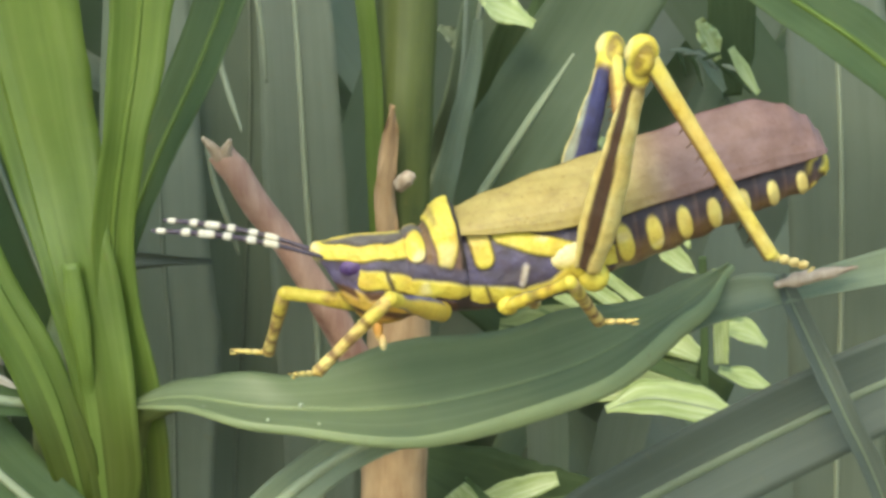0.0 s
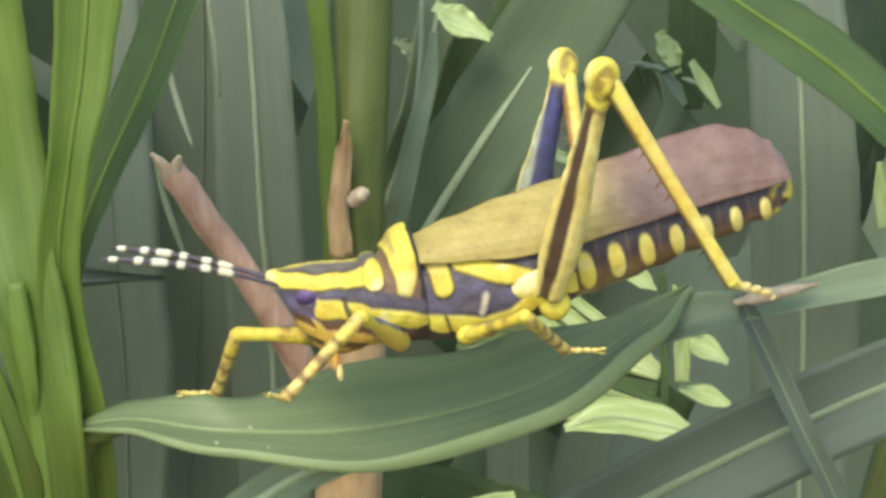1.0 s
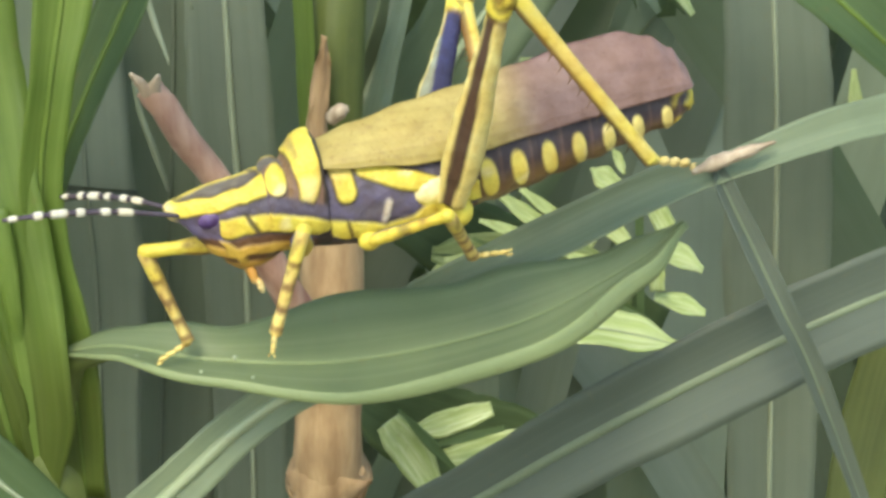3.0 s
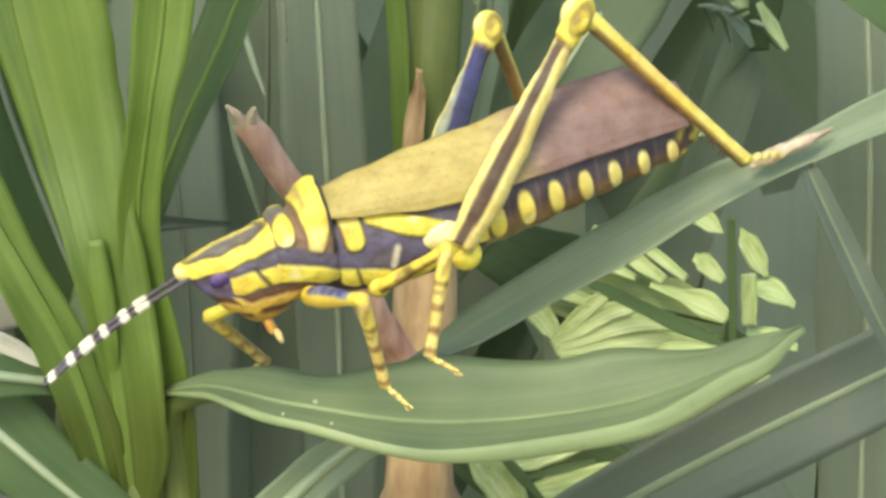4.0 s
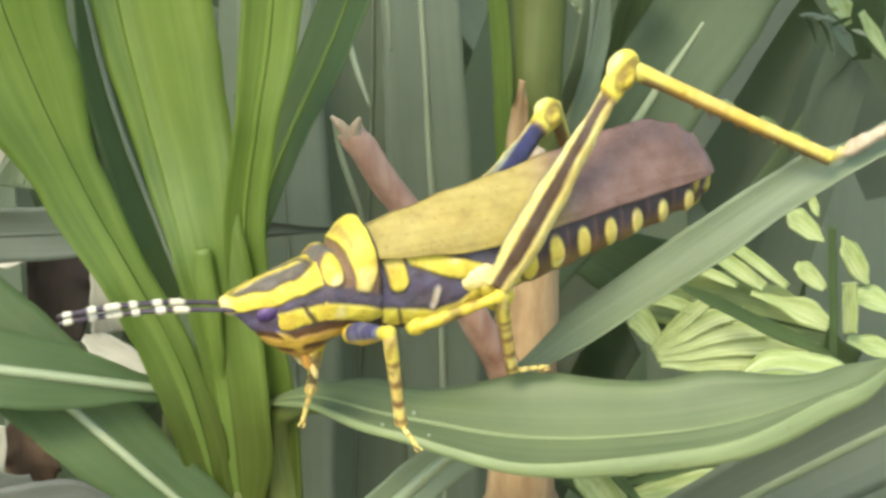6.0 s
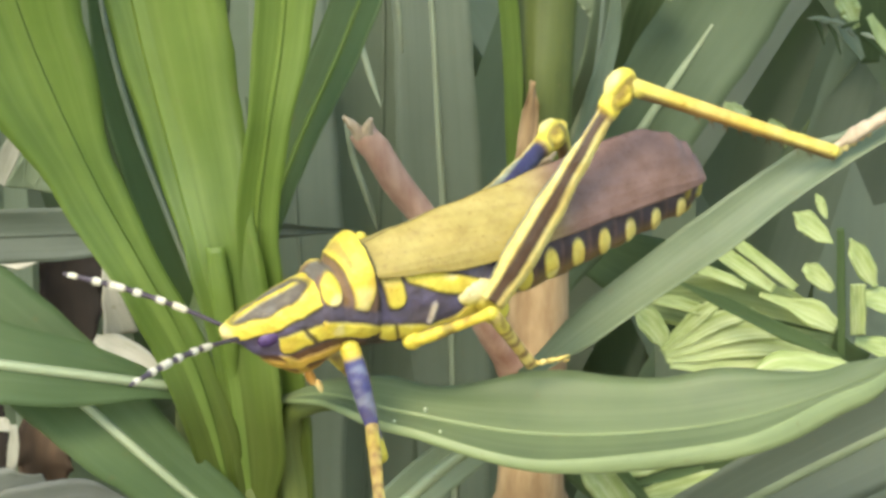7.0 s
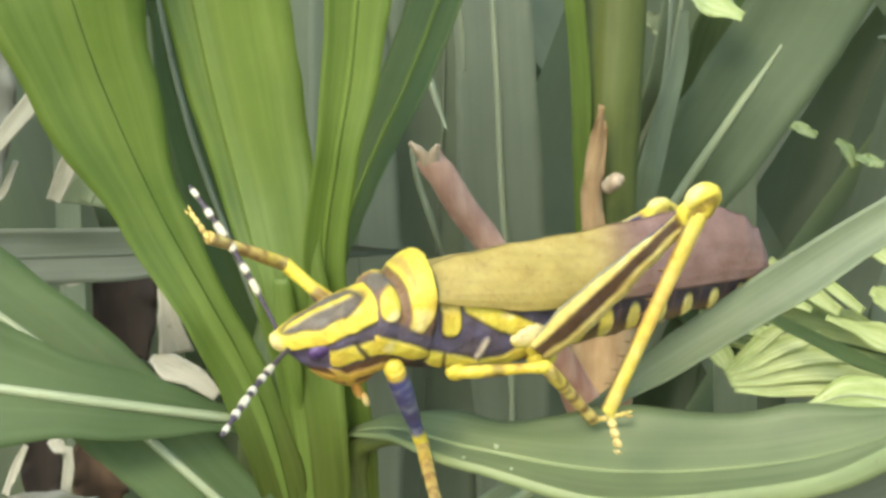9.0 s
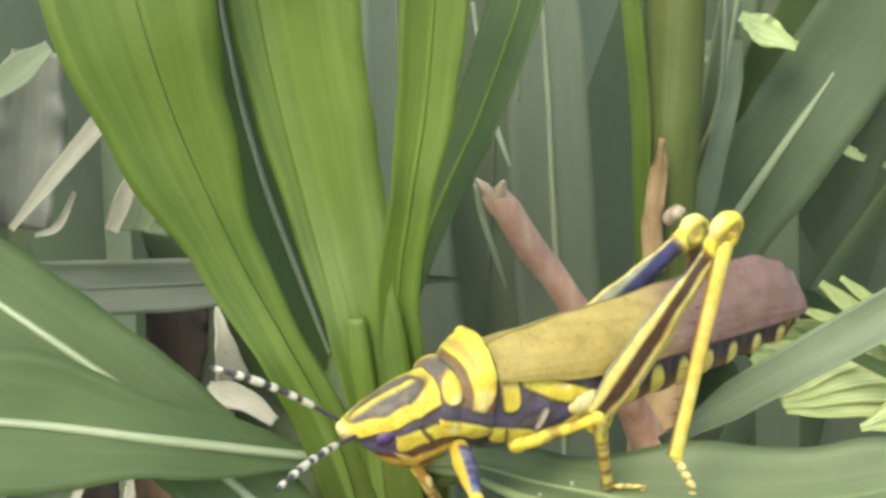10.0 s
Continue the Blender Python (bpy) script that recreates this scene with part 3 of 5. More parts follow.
    leaf("grass_leaf", [(-0.06961, 0.062, 0.11222), (-0.0552, 0.062, 0.11129), (-0.04072, 0.062, 0.11155), (-0.02624, 0.062, 0.11212), (-0.00894, 0.064, 0.11129)], [2.6, 3.0, 2.8, 2.0, 0.3], (0.1, -1, 0.2), MUTED, "grey-green leaf lying level behind the stalk", rib=0.2, rib_material=MUTED, wavy=1.5, group=g, seed=22)
    leaf("grass_leaf", [(0.05824, 0.036, 0.07496), (0.06089, 0.036, 0.09231), (0.06454, 0.036, 0.10913), (0.06755, 0.038, 0.12507)], [2.5, 3, 2.6, 2], (-0.4, -1, 0.1), OLIVE, "olive grass leaf at the edge", group=g, seed=23)
    leaf("grass_leaf", [(0.01841, 0.058, 0.13739), (0.01801, 0.057, 0.13303), (0.01648, 0.056, 0.12696), (0.01506, 0.056, 0.12068), (0.01436, 0.057, 0.11467)], [0.5, 0.8, 1.1, 1.3, 0.8], (-0.3, -1, 0.2), DULL, "narrow pale leaf bent beside the stem", group=g, seed=24, fold=0.4, wavy=0.5)
    # this dark leaf fills in for a shaded gap beside the stem
    leaf("grass_leaf", [(0.02315, 0.068, 0.13648), (0.02141, 0.068, 0.13122), (0.01996, 0.068, 0.12471), (0.01878, 0.068, 0.11694)], [2.0, 2.2, 2.0, 1.2], (0.2, -1, 0.1), SHADY, "dark green leaf that stands for the shaded gap behind the stem", group=g, seed=25)
    # thin pale stalks round the twig
    for k, line in enumerate((((-0.00824, 0.042, 0.14432), (-0.00717, 0.04, 0.1373), (-0.0062, 0.039, 0.13326), (-0.00487, 0.038, 0.12947)),
                              ((-0.00817, 0.036, 0.12837), (-0.00751, 0.036, 0.12516), (-0.00646, 0.036, 0.12193), (-0.00526, 0.037, 0.11788)),
                              ((-0.00475, 0.066, 0.15104), (-0.00399, 0.065, 0.13973), (-0.00336, 0.065, 0.13453), (-0.00308, 0.066, 0.12972)),
                              ((0.01742, 0.062, 0.14579), (0.0172, 0.06, 0.13474), (0.01622, 0.06, 0.12668), (0.0145, 0.062, 0.11805)))):
        leaf("grass_stalk", line, [0.2, 0.28, 0.3, 0.15], (0.1, -1, 0.1), SOFT_RIB, "thin pale dry grass stalk near the twig", category="grass stalk", group="thin stalks", seed=80 + k, n=24, across=4, fold=-0.4)
    # sunlit young leaves low behind the perch
    s = "young sunlit leaves"
    pale = "young lime-green leaf in the sun"
    def young(first, rows, material=LIME, name="young_leaf", label=pale, group=s, **more):
        """Rows of half widths in millimetres and the line of each leaf."""
        for k, (half, *line) in enumerate(rows):
            leaf(name, line, half, (0.05, -1, 0.3), material, label, group=group, seed=first + k, fold=0.15, wavy=0.25, n=28, across=8, **more)

    # narrow lime leaves stand for stripes of sunlight on a broader leaf
    young(31, [
        ([0.46, 0.86, 0.86, 0.57], (0.0284, 0.0660, 0.1100), (0.0308, 0.0660, 0.1081), (0.0332, 0.0660, 0.1063), (0.0360, 0.0660, 0.1043)),
        ([0.34, 0.63, 0.63, 0.46], (0.0305, 0.0660, 0.1106), (0.0329, 0.0660, 0.1087), (0.0356, 0.0660, 0.1066), (0.0383, 0.0660, 0.1044)),
        ([0.23, 0.57, 0.57, 0.34], (0.0262, 0.0660, 0.1073), (0.0285, 0.0660, 0.1065), (0.0309, 0.0660, 0.1056), (0.0330, 0.0660, 0.1046)),
        ([0.29, 0.57, 1.49, 0.8], (0.0345, 0.0660, 0.1038), (0.0372, 0.0660, 0.1029), (0.0402, 0.0660, 0.1017), (0.0428, 0.0660, 0.1001)),
        ([0.46, 1.03, 0.92, 0.46], (0.0392, 0.0670, 0.1065), (0.0402, 0.0670, 0.1059), (0.0413, 0.0670, 0.1049), (0.0424, 0.0670, 0.1039)),
        ([0.8, 0.86, 0.8], (0.0450, 0.0670, 0.1046), (0.0451, 0.0670, 0.1018), (0.0452, 0.0670, 0.0990))])
    young(40, [
        ([0.46, 0.74, 0.92, 0.57], (0.0244, 0.0664, 0.0973), (0.0260, 0.0664, 0.0993), (0.0282, 0.0664, 0.1014), (0.0304, 0.0664, 0.1031)),
        ([0.46, 0.92, 1.03, 0.57], (0.0243, 0.0662, 0.0974), (0.0272, 0.0662, 0.0992), (0.0304, 0.0662, 0.1009), (0.0340, 0.0662, 0.1017)),
        ([0.51, 0.97, 1.09, 0.57], (0.0245, 0.0660, 0.0971), (0.0284, 0.0660, 0.0985), (0.0328, 0.0660, 0.0997), (0.0379, 0.0660, 0.0995)),
        ([0.51, 0.97, 1.14, 0.51], (0.0247, 0.0658, 0.0968), (0.0290, 0.0658, 0.0975), (0.0346, 0.0658, 0.0981), (0.0406, 0.0658, 0.0970)),
        ([0.51, 0.86, 1.03, 0.46], (0.0251, 0.0656, 0.0963), (0.0293, 0.0656, 0.0962), (0.0352, 0.0656, 0.0963), (0.0418, 0.0656, 0.0956)),
        ([0.57, 1.37, 1.14, 0.46], (0.0215, 0.0664, 0.1021), (0.0227, 0.0664, 0.1011), (0.0240, 0.0664, 0.0993), (0.0245, 0.0664, 0.0981)),
        ([0.29, 0.69, 0.69, 0.23], (0.0226, 0.0666, 0.1030), (0.0254, 0.0666, 0.1029), (0.0282, 0.0666, 0.1020), (0.0311, 0.0666, 0.1011))])
    young(50, [
        ([0.17, 1.26, 1.03, 0.17], (0.0384, 0.0700, 0.1117), (0.0396, 0.0700, 0.1108), (0.0411, 0.0700, 0.1095), (0.0427, 0.0700, 0.1083)),
        ([0.17, 1.14, 1.14, 0.29], (0.0445, 0.0700, 0.1088), (0.0454, 0.0700, 0.1072), (0.0464, 0.0700, 0.1053), (0.0474, 0.0700, 0.1035)),
        ([0.11, 0.51, 0.51, 0.17], (0.0407, 0.0700, 0.1137), (0.0411, 0.0700, 0.1130), (0.0415, 0.0700, 0.1120), (0.0419, 0.0700, 0.1110))])
    young(90, [
        ([1.44, 2.0, 2.06, 1.44], (0.0165, 0.064, 0.0862), (0.0177, 0.064, 0.0845), (0.0193, 0.064, 0.0822), (0.0210, 0.064, 0.0790)),
        ([0.8, 1.38, 1.25, 0.8], (0.0195, 0.064, 0.0850), (0.0235, 0.064, 0.0862), (0.0275, 0.064, 0.0874)),
        ([0.96, 1.56, 1.5, 1.28], (0.0225, 0.064, 0.0820), (0.0273, 0.064, 0.0830), (0.0320, 0.064, 0.0840)),
        ([0.64, 1.25, 0.8], (0.0245, 0.064, 0.0790), (0.0273, 0.064, 0.0798), (0.0300, 0.064, 0.0805))])
    young(98, [
        ([0.5, 1.1, 0.5], (0.0335, 0.066, 0.0812), (0.0347, 0.066, 0.0796), (0.0360, 0.066, 0.0780)),
        ([0.3, 0.8, 0.4], (0.0292, 0.066, 0.0778), (0.0306, 0.066, 0.0785), (0.0320, 0.066, 0.0790))])
    # dark blades laid over them as the shadow lines between the bright stripes
    young(131, [
        ([0.17, 0.69, 0.8, 0.29], (0.0252, 0.0620, 0.1064), (0.0310, 0.0620, 0.1036), (0.0370, 0.0620, 0.1006), (0.0430, 0.0620, 0.0979)),
        ([0.4, 0.46, 0.4], (0.0423, 0.0630, 0.1117), (0.0426, 0.0630, 0.1057), (0.0429, 0.0630, 0.0971)),
        ([0.2, 0.6, 0.3], (0.0175, 0.061, 0.0885), (0.0205, 0.061, 0.0850), (0.0235, 0.061, 0.0815)),
        ([0.2, 0.5, 0.3], (0.0205, 0.061, 0.0843), (0.0245, 0.061, 0.0853), (0.0285, 0.061, 0.0862))],
        DEEP, "grass_leaf", "thin dark blade that stands for a shadow line across the young leaves", g)
    # broad leaves that the young ones lie on: the upper one coloured half lit, the dark ones coloured as shade
    young(138, [([0.8, 2.6, 3.8, 3.6, 1.5], (0.0215, 0.069, 0.1030), (0.0250, 0.069, 0.1025), (0.0310, 0.069, 0.1015), (0.0370, 0.069, 0.1000), (0.0430, 0.069, 0.0985))], YOUNG, "young_leaf", "broad olive-green young leaf with lengthwise ribs", s, rib=0.25, rib_material=SHADY)
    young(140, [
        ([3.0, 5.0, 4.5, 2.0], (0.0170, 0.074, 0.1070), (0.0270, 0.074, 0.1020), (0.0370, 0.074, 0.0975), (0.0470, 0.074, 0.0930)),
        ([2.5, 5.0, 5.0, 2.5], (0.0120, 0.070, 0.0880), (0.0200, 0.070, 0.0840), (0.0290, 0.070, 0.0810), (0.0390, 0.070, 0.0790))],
        SHADY, "grass_leaf", "dark green broad leaf that stands for shade under the young leaves", g)
    leaf("young_leaf", [(0.03212, 0.06, 0.09603), (0.03651, 0.06, 0.09716), (0.04183, 0.06, 0.09633), (0.04629, 0.06, 0.09514)], [0.5, 2.3, 2.4, 0.5], (0, -0.8, 1), LIME, pale, group=s, rib=0.15, seed=36)
    leaf("young_leaf", [(0.04529, 0.07, 0.10225), (0.04804, 0.07, 0.10189), (0.05052, 0.07, 0.10029)], [0.8, 1.7, 0.5], (0, -0.8, 1), LIME, pale, group=s, seed=37)
    leaf("young_leaf", [(0.04508, 0.068, 0.09812), (0.04814, 0.068, 0.09713), (0.05059, 0.068, 0.09614)], [0.6, 1.4, 0.5], (0, -0.8, 1), LIME, pale, group=s, seed=38)
    leaf("young_leaf", [(0.0182, 0.055, 0.1404), (0.0206, 0.055, 0.1389), (0.0238, 0.055, 0.1372)], [0.6, 1.6, 0.5], (0, -1, 0.5), LIME, pale, group=s, seed=45, wavy=0.6)
    leaf("young_leaf", [(0.04227, 0.16, 0.10025), (0.047, 0.16, 0.09902), (0.05174, 0.16, 0.09779)], [0.8, 1.6, 0.7], (0, -0.8, 1), LIME, pale, group=s, seed=46)
    leaf("young_leaf", [(0.04288, 0.075, 0.13173), (0.04455, 0.075, 0.12959), (0.046, 0.075, 0.12727)], [0.5, 1.0, 0.4], (0, -0.8, 1), DULL, "small pale green leaf behind the knees", group=s, seed=47)
    leaf("young_leaf", [(0.04666, 0.076, 0.13184), (0.04811, 0.076, 0.12939), (0.04981, 0.076, 0.12682)], [0.5, 0.9, 0.4], (0, -0.8, 1), LIME, pale, group=s, seed=50)
    leaf("young_leaf", [(0.066, 0.07, 0.12193), (0.0663, 0.07, 0.11827), (0.06685, 0.07, 0.1149)], [0.3, 0.8, 0.8], (0, -0.9, 0.6), LIME, pale, group=s, seed=48)
    leaf("young_leaf", [(0.07076, 0.07, 0.10835), (0.0713, 0.07, 0.10554), (0.07158, 0.07, 0.10303)], [0.3, 0.7, 0.3], (0, -0.9, 0.6), LIME, pale, group=s, seed=49)
    for k, line in enumerate((((0.03122, 0.075, 0.12241), (0.03255, 0.075, 0.12193), (0.03407, 0.075, 0.12107)), ((0.03616, 0.075, 0.12071), (0.0374, 0.075, 0.11949), (0.03818, 0.075, 0.11778)),
                              ((0.03816, 0.074, 0.1191), (0.03967, 0.074, 0.11868), (0.04117, 0.074, 0.11825)), ((0.02305, 0.074, 0.1365), (0.02407, 0.074, 0.13567), (0.02497, 0.074, 0.13473)))):
        leaf("young_leaf", line, [0.4, 0.7, 0.4], (0, -0.9, 0.6), LIME, pale, group=s, seed=110 + k, n=20, wavy=0.5)
    leaf("grass_leaf", [(0.015, 0.074, 0.13431), (0.01785, 0.074, 0.13271), (0.02068, 0.074, 0.12996)], [0.5, 1.3, 0.4], (0, -0.9, 0.6), DULL, "pale curled leaf end", group=g, seed=120, wavy=1.0)
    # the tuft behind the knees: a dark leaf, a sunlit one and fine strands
    # the hanging leaf's darkness is shade in its colour
    leaf("grass_leaf", [(0.0474, 0.080, 0.1440), (0.0472, 0.080, 0.1370), (0.0473, 0.080, 0.1310), (0.0476, 0.080, 0.1260)], [2.2, 2.7, 2.6, 1.0], (0.1, -1, 0.2), SHADY, "dark green hanging leaf with shade put into its colour", group=g, seed=170)
    leaf("young_leaf", [(0.0428, 0.074, 0.1352), (0.0440, 0.074, 0.1332), (0.0450, 0.074, 0.1308)], [0.5, 1.3, 0.4], (0, -0.9, 0.6), LIME, pale, group=s, seed=171, wavy=0.8)
    rnd = random.Random(12)
    for k in range(9):
        start = Vector((0.0396 + 0.0007 * k, 0.072, 0.1322 - 0.0002 * k))
        reach = Vector((rnd.uniform(0.001, 0.0042), rnd.uniform(-0.002, 0.002), rnd.uniform(-0.0042, 0.0018)))
        line = [start, start + reach * 0.5 + Vector((0, 0, rnd.uniform(0, 0.0007))), start + reach]
        leaf("grass_strand", line, [0.12, 0.25, 0.08], (0.1, -1, 0.3), SHADY if k % 2 else SOFT_RIB, "thin grass strand in a tuft behind the knees", category="grass strand", group="strands", seed=180 + k, n=14, across=4, fold=-0.3)
    d = "dry leaves"
    leaf("dry_leaf", [(-0.05652, 0.07, 0.11554), (-0.05152, 0.07, 0.12143), (-0.04626, 0.07, 0.12744)], [0.4, 0.9, 1.1], (0.2, -1, 0.6), DRY, "pale dry straw leaf", group=d, seed=52)
    leaf("dry_leaf", [(-0.04618, 0.072, 0.11476), (-0.04474, 0.072, 0.11814), (-0.04337, 0.072, 0.12163)], [0.8, 1.0, 0.6], (0.2, -1, 0.6), DRY, "pale dry straw leaf", group=d, seed=53)
    leaf("dry_leaf", [(-0.05853, 0.074, 0.12941), (-0.05545, 0.074, 0.13181), (-0.05207, 0.074, 0.13432)], [1.2, 1.8, 0.8], (0.2, -1, 0.6), DULL, "pale grey-green leaf scrap", group=d, seed=54)
    leaf("dry_leaf", [(-0.05428, 0.072, 0.11439), (-0.05172, 0.072, 0.11542), (-0.0499, 0.072, 0.11911)], [0.3, 0.45, 0.3], (0.2, -1, 0.6), DRY, "thin pale dry straw", group=d, seed=55)
    leaf("dry_leaf", [(-0.04299, 0.073, 0.11447), (-0.04205, 0.073, 0.11756), (-0.04135, 0.073, 0.12046)], [0.8, 1.0, 0.8], (0.2, -1, 0.6), DULL, "pale grey-green leaf scrap", group=d, seed=60)
    def scraps(first, rows, material, label, **more):
        for k, (half, *line) in enumerate(rows):
            leaf("dry_leaf", line, half, (0.15, -1, 0.3), material, label, group=d, seed=first + k, n=28, across=8, **more)

    # a crumpled near-black sheet stands for the shaded hole behind the plant
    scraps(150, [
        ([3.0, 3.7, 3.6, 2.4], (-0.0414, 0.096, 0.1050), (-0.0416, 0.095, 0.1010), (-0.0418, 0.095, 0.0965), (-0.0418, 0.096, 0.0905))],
        DARK_HOLE, "near-black brown sheet that stands for deep shade between the leaves", fold=0.5, wavy=1.5)
    scraps(151, [([3.0, 4.4, 3.4], (-0.0570, 0.100, 0.1290), (-0.0585, 0.100, 0.1190), (-0.0600, 0.100, 0.1080))], ASHEN, "ash-grey wilted leaf in half shade", fold=0.3, wavy=1.2)
    scraps(152, [
        ([0.15, 0.7, 1.3, 1.9], (-0.0356, 0.075, 0.1062), (-0.0350, 0.074, 0.1035), (-0.0345, 0.074, 0.1008), (-0.0340, 0.075, 0.0972)),
        ([0.5, 1.5, 1.2, 0.7], (-0.0362, 0.070, 0.0982), (-0.0342, 0.070, 0.0972), (-0.0318, 0.070, 0.0962), (-0.0292, 0.070, 0.0940)),
        ([0.25, 1.1, 0.6], (-0.0495, 0.090, 0.1015), (-0.0470, 0.090, 0.1018), (-0.0448, 0.090, 0.1020)),
        ([0.35, 0.6, 0.5], (-0.0440, 0.062, 0.0910), (-0.0442, 0.062, 0.0885), (-0.0446, 0.062, 0.0858)),
        ([0.3, 0.8, 0.35], (-0.0462, 0.062, 0.0916), (-0.0452, 0.062, 0.0911), (-0.0444, 0.062, 0.0905)),
        ([0.3, 0.5, 0.4], (-0.0488, 0.064, 0.0905), (-0.0500, 0.064, 0.0880), (-0.0512, 0.064, 0.0850))],
        BLEACHED, "pale bleached dry leaf scrap", wavy=0.25)
    scraps(160, [([1.2, 2.8, 2.8, 0.6], (-0.0530, 0.060, 0.0838), (-0.0485, 0.060, 0.0838), (-0.0442, 0.060, 0.0842), (-0.0408, 0.060, 0.0858)), ([1.5, 3.0, 2.6, 0.5], (-0.0500, 0.058, 0.0805), (-0.0430, 0.058, 0.0825), (-0.0370, 0.058, 0.0838), (-0.0310, 0.058, 0.0835))], ASHEN, "flat ash-grey dry leaf", wavy=0.4)
    scraps(165, [([0.4, 1.9, 3.4], (-0.0440, 0.090, 0.1160), (-0.0446, 0.090, 0.1132), (-0.0452, 0.090, 0.1100))], DULL, "pale grey-green leaf scrap", wavy=0.6)
    scraps(162, [([1.7, 2.9, 2.9, 1.4], (-0.0420, 0.070, 0.0905), (-0.0420, 0.069, 0.0875), (-0.0420, 0.069, 0.0845), (-0.0415, 0.070, 0.0815))], RUST, "curled rust-brown dead leaf", fold=0.7, wavy=1.0)
    # a smaller near-black sheet, its shade likewise in the colour
    scraps(163, [([1.8, 2.4, 1.8], (-0.0500, 0.082, 0.0880), (-0.0500, 0.082, 0.0823), (-0.0500, 0.082, 0.0780))], DARK_HOLE, "near-black brown sheet that stands for deep shade between the leaves", fold=0.4, wavy=1.0)
    return hanging


HANGING = build_leaves()


def build_thicket():
    """The mass of further grass behind, too thick to count."""
    rnd = random.Random(7)
    bm = bmesh.new()
    uv = bm.loops.layers.uv.new("UVMap")
    for k in range(520):
        y = rnd.uniform(0.11, 0.75)
        x = rnd.uniform(-0.10, 0.12) * (1 + y * 1.6)
        lean, bend = rnd.gauss(0, 0.42), rnd.uniform(-0.3, 0.5)
        tall, w = rnd.uniform(0.10, 0.34), rnd.uniform(0.003, 0.011)
        turn = rnd.uniform(-1.0, 1.0)
        side = Vector((math.cos(turn), math.sin(turn), 0))
        last = None
        for i in range(9):
            u = i / 8
            p = Vector((x + lean * tall * (u * 0.4 + u * u * 0.6), y + bend * 0.12 * u * u, tall * (u - 0.25 * abs(lean) * u * u)))
            h = w * (math.sin(math.pi * min(1, 0.18 + 0.82 * u)) ** 0.7 + 0.02)
            row = [bm.verts.new(p - side * h), bm.verts.new(p + Vector((0, h * 0.3, 0))), bm.verts.new(p + side * h)]
            if last:
                for j in (0, 1):
                    f = bm.faces.new((last[j], last[j + 1], row[j + 1], row[j]))
                    for loop, xy in zip(f.loops, ((j / 2, u * 4), (j / 2 + 0.5, u * 4), (j / 2 + 0.5, u * 4 + 0.5), (j / 2, u * 4 + 0.5))):
                        loop[uv].uv = xy
            last = row
    # the meadow goes on behind and to both sides
    for k in range(1500):
        a, r = rnd.uniform(-0.15, math.pi + 0.15), rnd.uniform(0.3, 1.7)
        x, y = r * math.cos(a), 0.1 + r * math.sin(a)
        if abs(x) < 0.16 + 0.25 * y and y < 0.8:
            continue
        lean, tall, w, turn = rnd.gauss(0, 0.4), rnd.uniform(0.08, 0.3), rnd.uniform(0.003, 0.010), rnd.uniform(-1.5, 1.5)
        side = Vector((math.cos(turn), math.sin(turn), 0))
        last = None
        for i in range(6):
            u = i / 5
            p = Vector((x + lean * tall * u * u, y + 0.3 * lean * tall * u * u, tall * (u - 0.25 * abs(lean) * u * u)))
            h = w * (math.sin(math.pi * min(1, 0.18 + 0.82 * u)) ** 0.7 + 0.02)
            row = [bm.verts.new(p - side * h), bm.verts.new(p + side * h)]
            if last:
                f = bm.faces.new((last[0], last[1], row[1], row[0]))
                for loop, xy in zip(f.loops, ((0, u * 4), (1, u * 4), (1, u * 4 + 0.8), (0, u * 4 + 0.8))):
                    loop[uv].uv = xy
            last = row
    tagged(part("grass_thicket", bm, GREY), "thick grey-green grass growing behind", "grass", kind="stuff")


build_thicket()

# ---- the grasshopper ----
YELLOW, PALE, PURPLE, BLACK = (0.64, 0.55, 0.085), (0.70, 0.62, 0.32), (0.115, 0.10, 0.19), (0.042, 0.033, 0.03)
DUSK, COLLAR = (0.080, 0.070, 0.088), (0.20, 0.135, 0.115)
TAN, MAUVE, BLUE, BROWN, ORANGE = (0.325, 0.262, 0.075), (0.17, 0.106, 0.098), (0.035, 0.045, 0.19), (0.15, 0.075, 0.035), (0.55, 0.29, 0.07)
MM = 0.001


def soft(a, b, x):
    u = min(1.0, max(0.0, (x - a) / (b - a)))
    return u * u * (3 - 2 * u)


def blend(a, b, f):
    return tuple(p + (q - p) * f for p, q in zip(a, b))


def line_z(points, x):
    """Height of a marking along the body, between given (x, z) points with falling x."""
    for (x0, z0), (x1, z1) in zip(points, points[1:]):
        if x0 >= x >= x1:
            return z0 + (z1 - z0) * (x0 - x) / (x0 - x1)
    return points[0][1] if x > points[0][0] else points[-1][1]


def band(d, half, edge=0.18):
    return 1 - soft(half - edge, half + edge, abs(d))


def coloured(name, bm, material, parent, paint, label="", relief=0.0):
    """Adds a part whose markings come from paint(x, y, z), in millimetres of the part's space; light markings stand up by the relief."""
    ob = part(name, bm, material, parent, label)
    layer = ob.data.color_attributes.new("marks", "FLOAT_COLOR", "POINT")
    for v, item in zip(ob.data.vertices, layer.data):
        item.color = (*paint(v.co.x / MM, v.co.y / MM, v.co.z / MM), 1)
    if relief:
        for v, item, n in zip(ob.data.vertices, layer.data, [v.normal.copy() for v in ob.data.vertices]):
            lump = noise.noise(v.co / MM * 0.9) + 0.6 * noise.noise(v.co / MM * 2.3)
            v.co += n * MM * relief * (soft(0.1, 0.5, item.color[0]) + 0.45 * lump)
    return ob


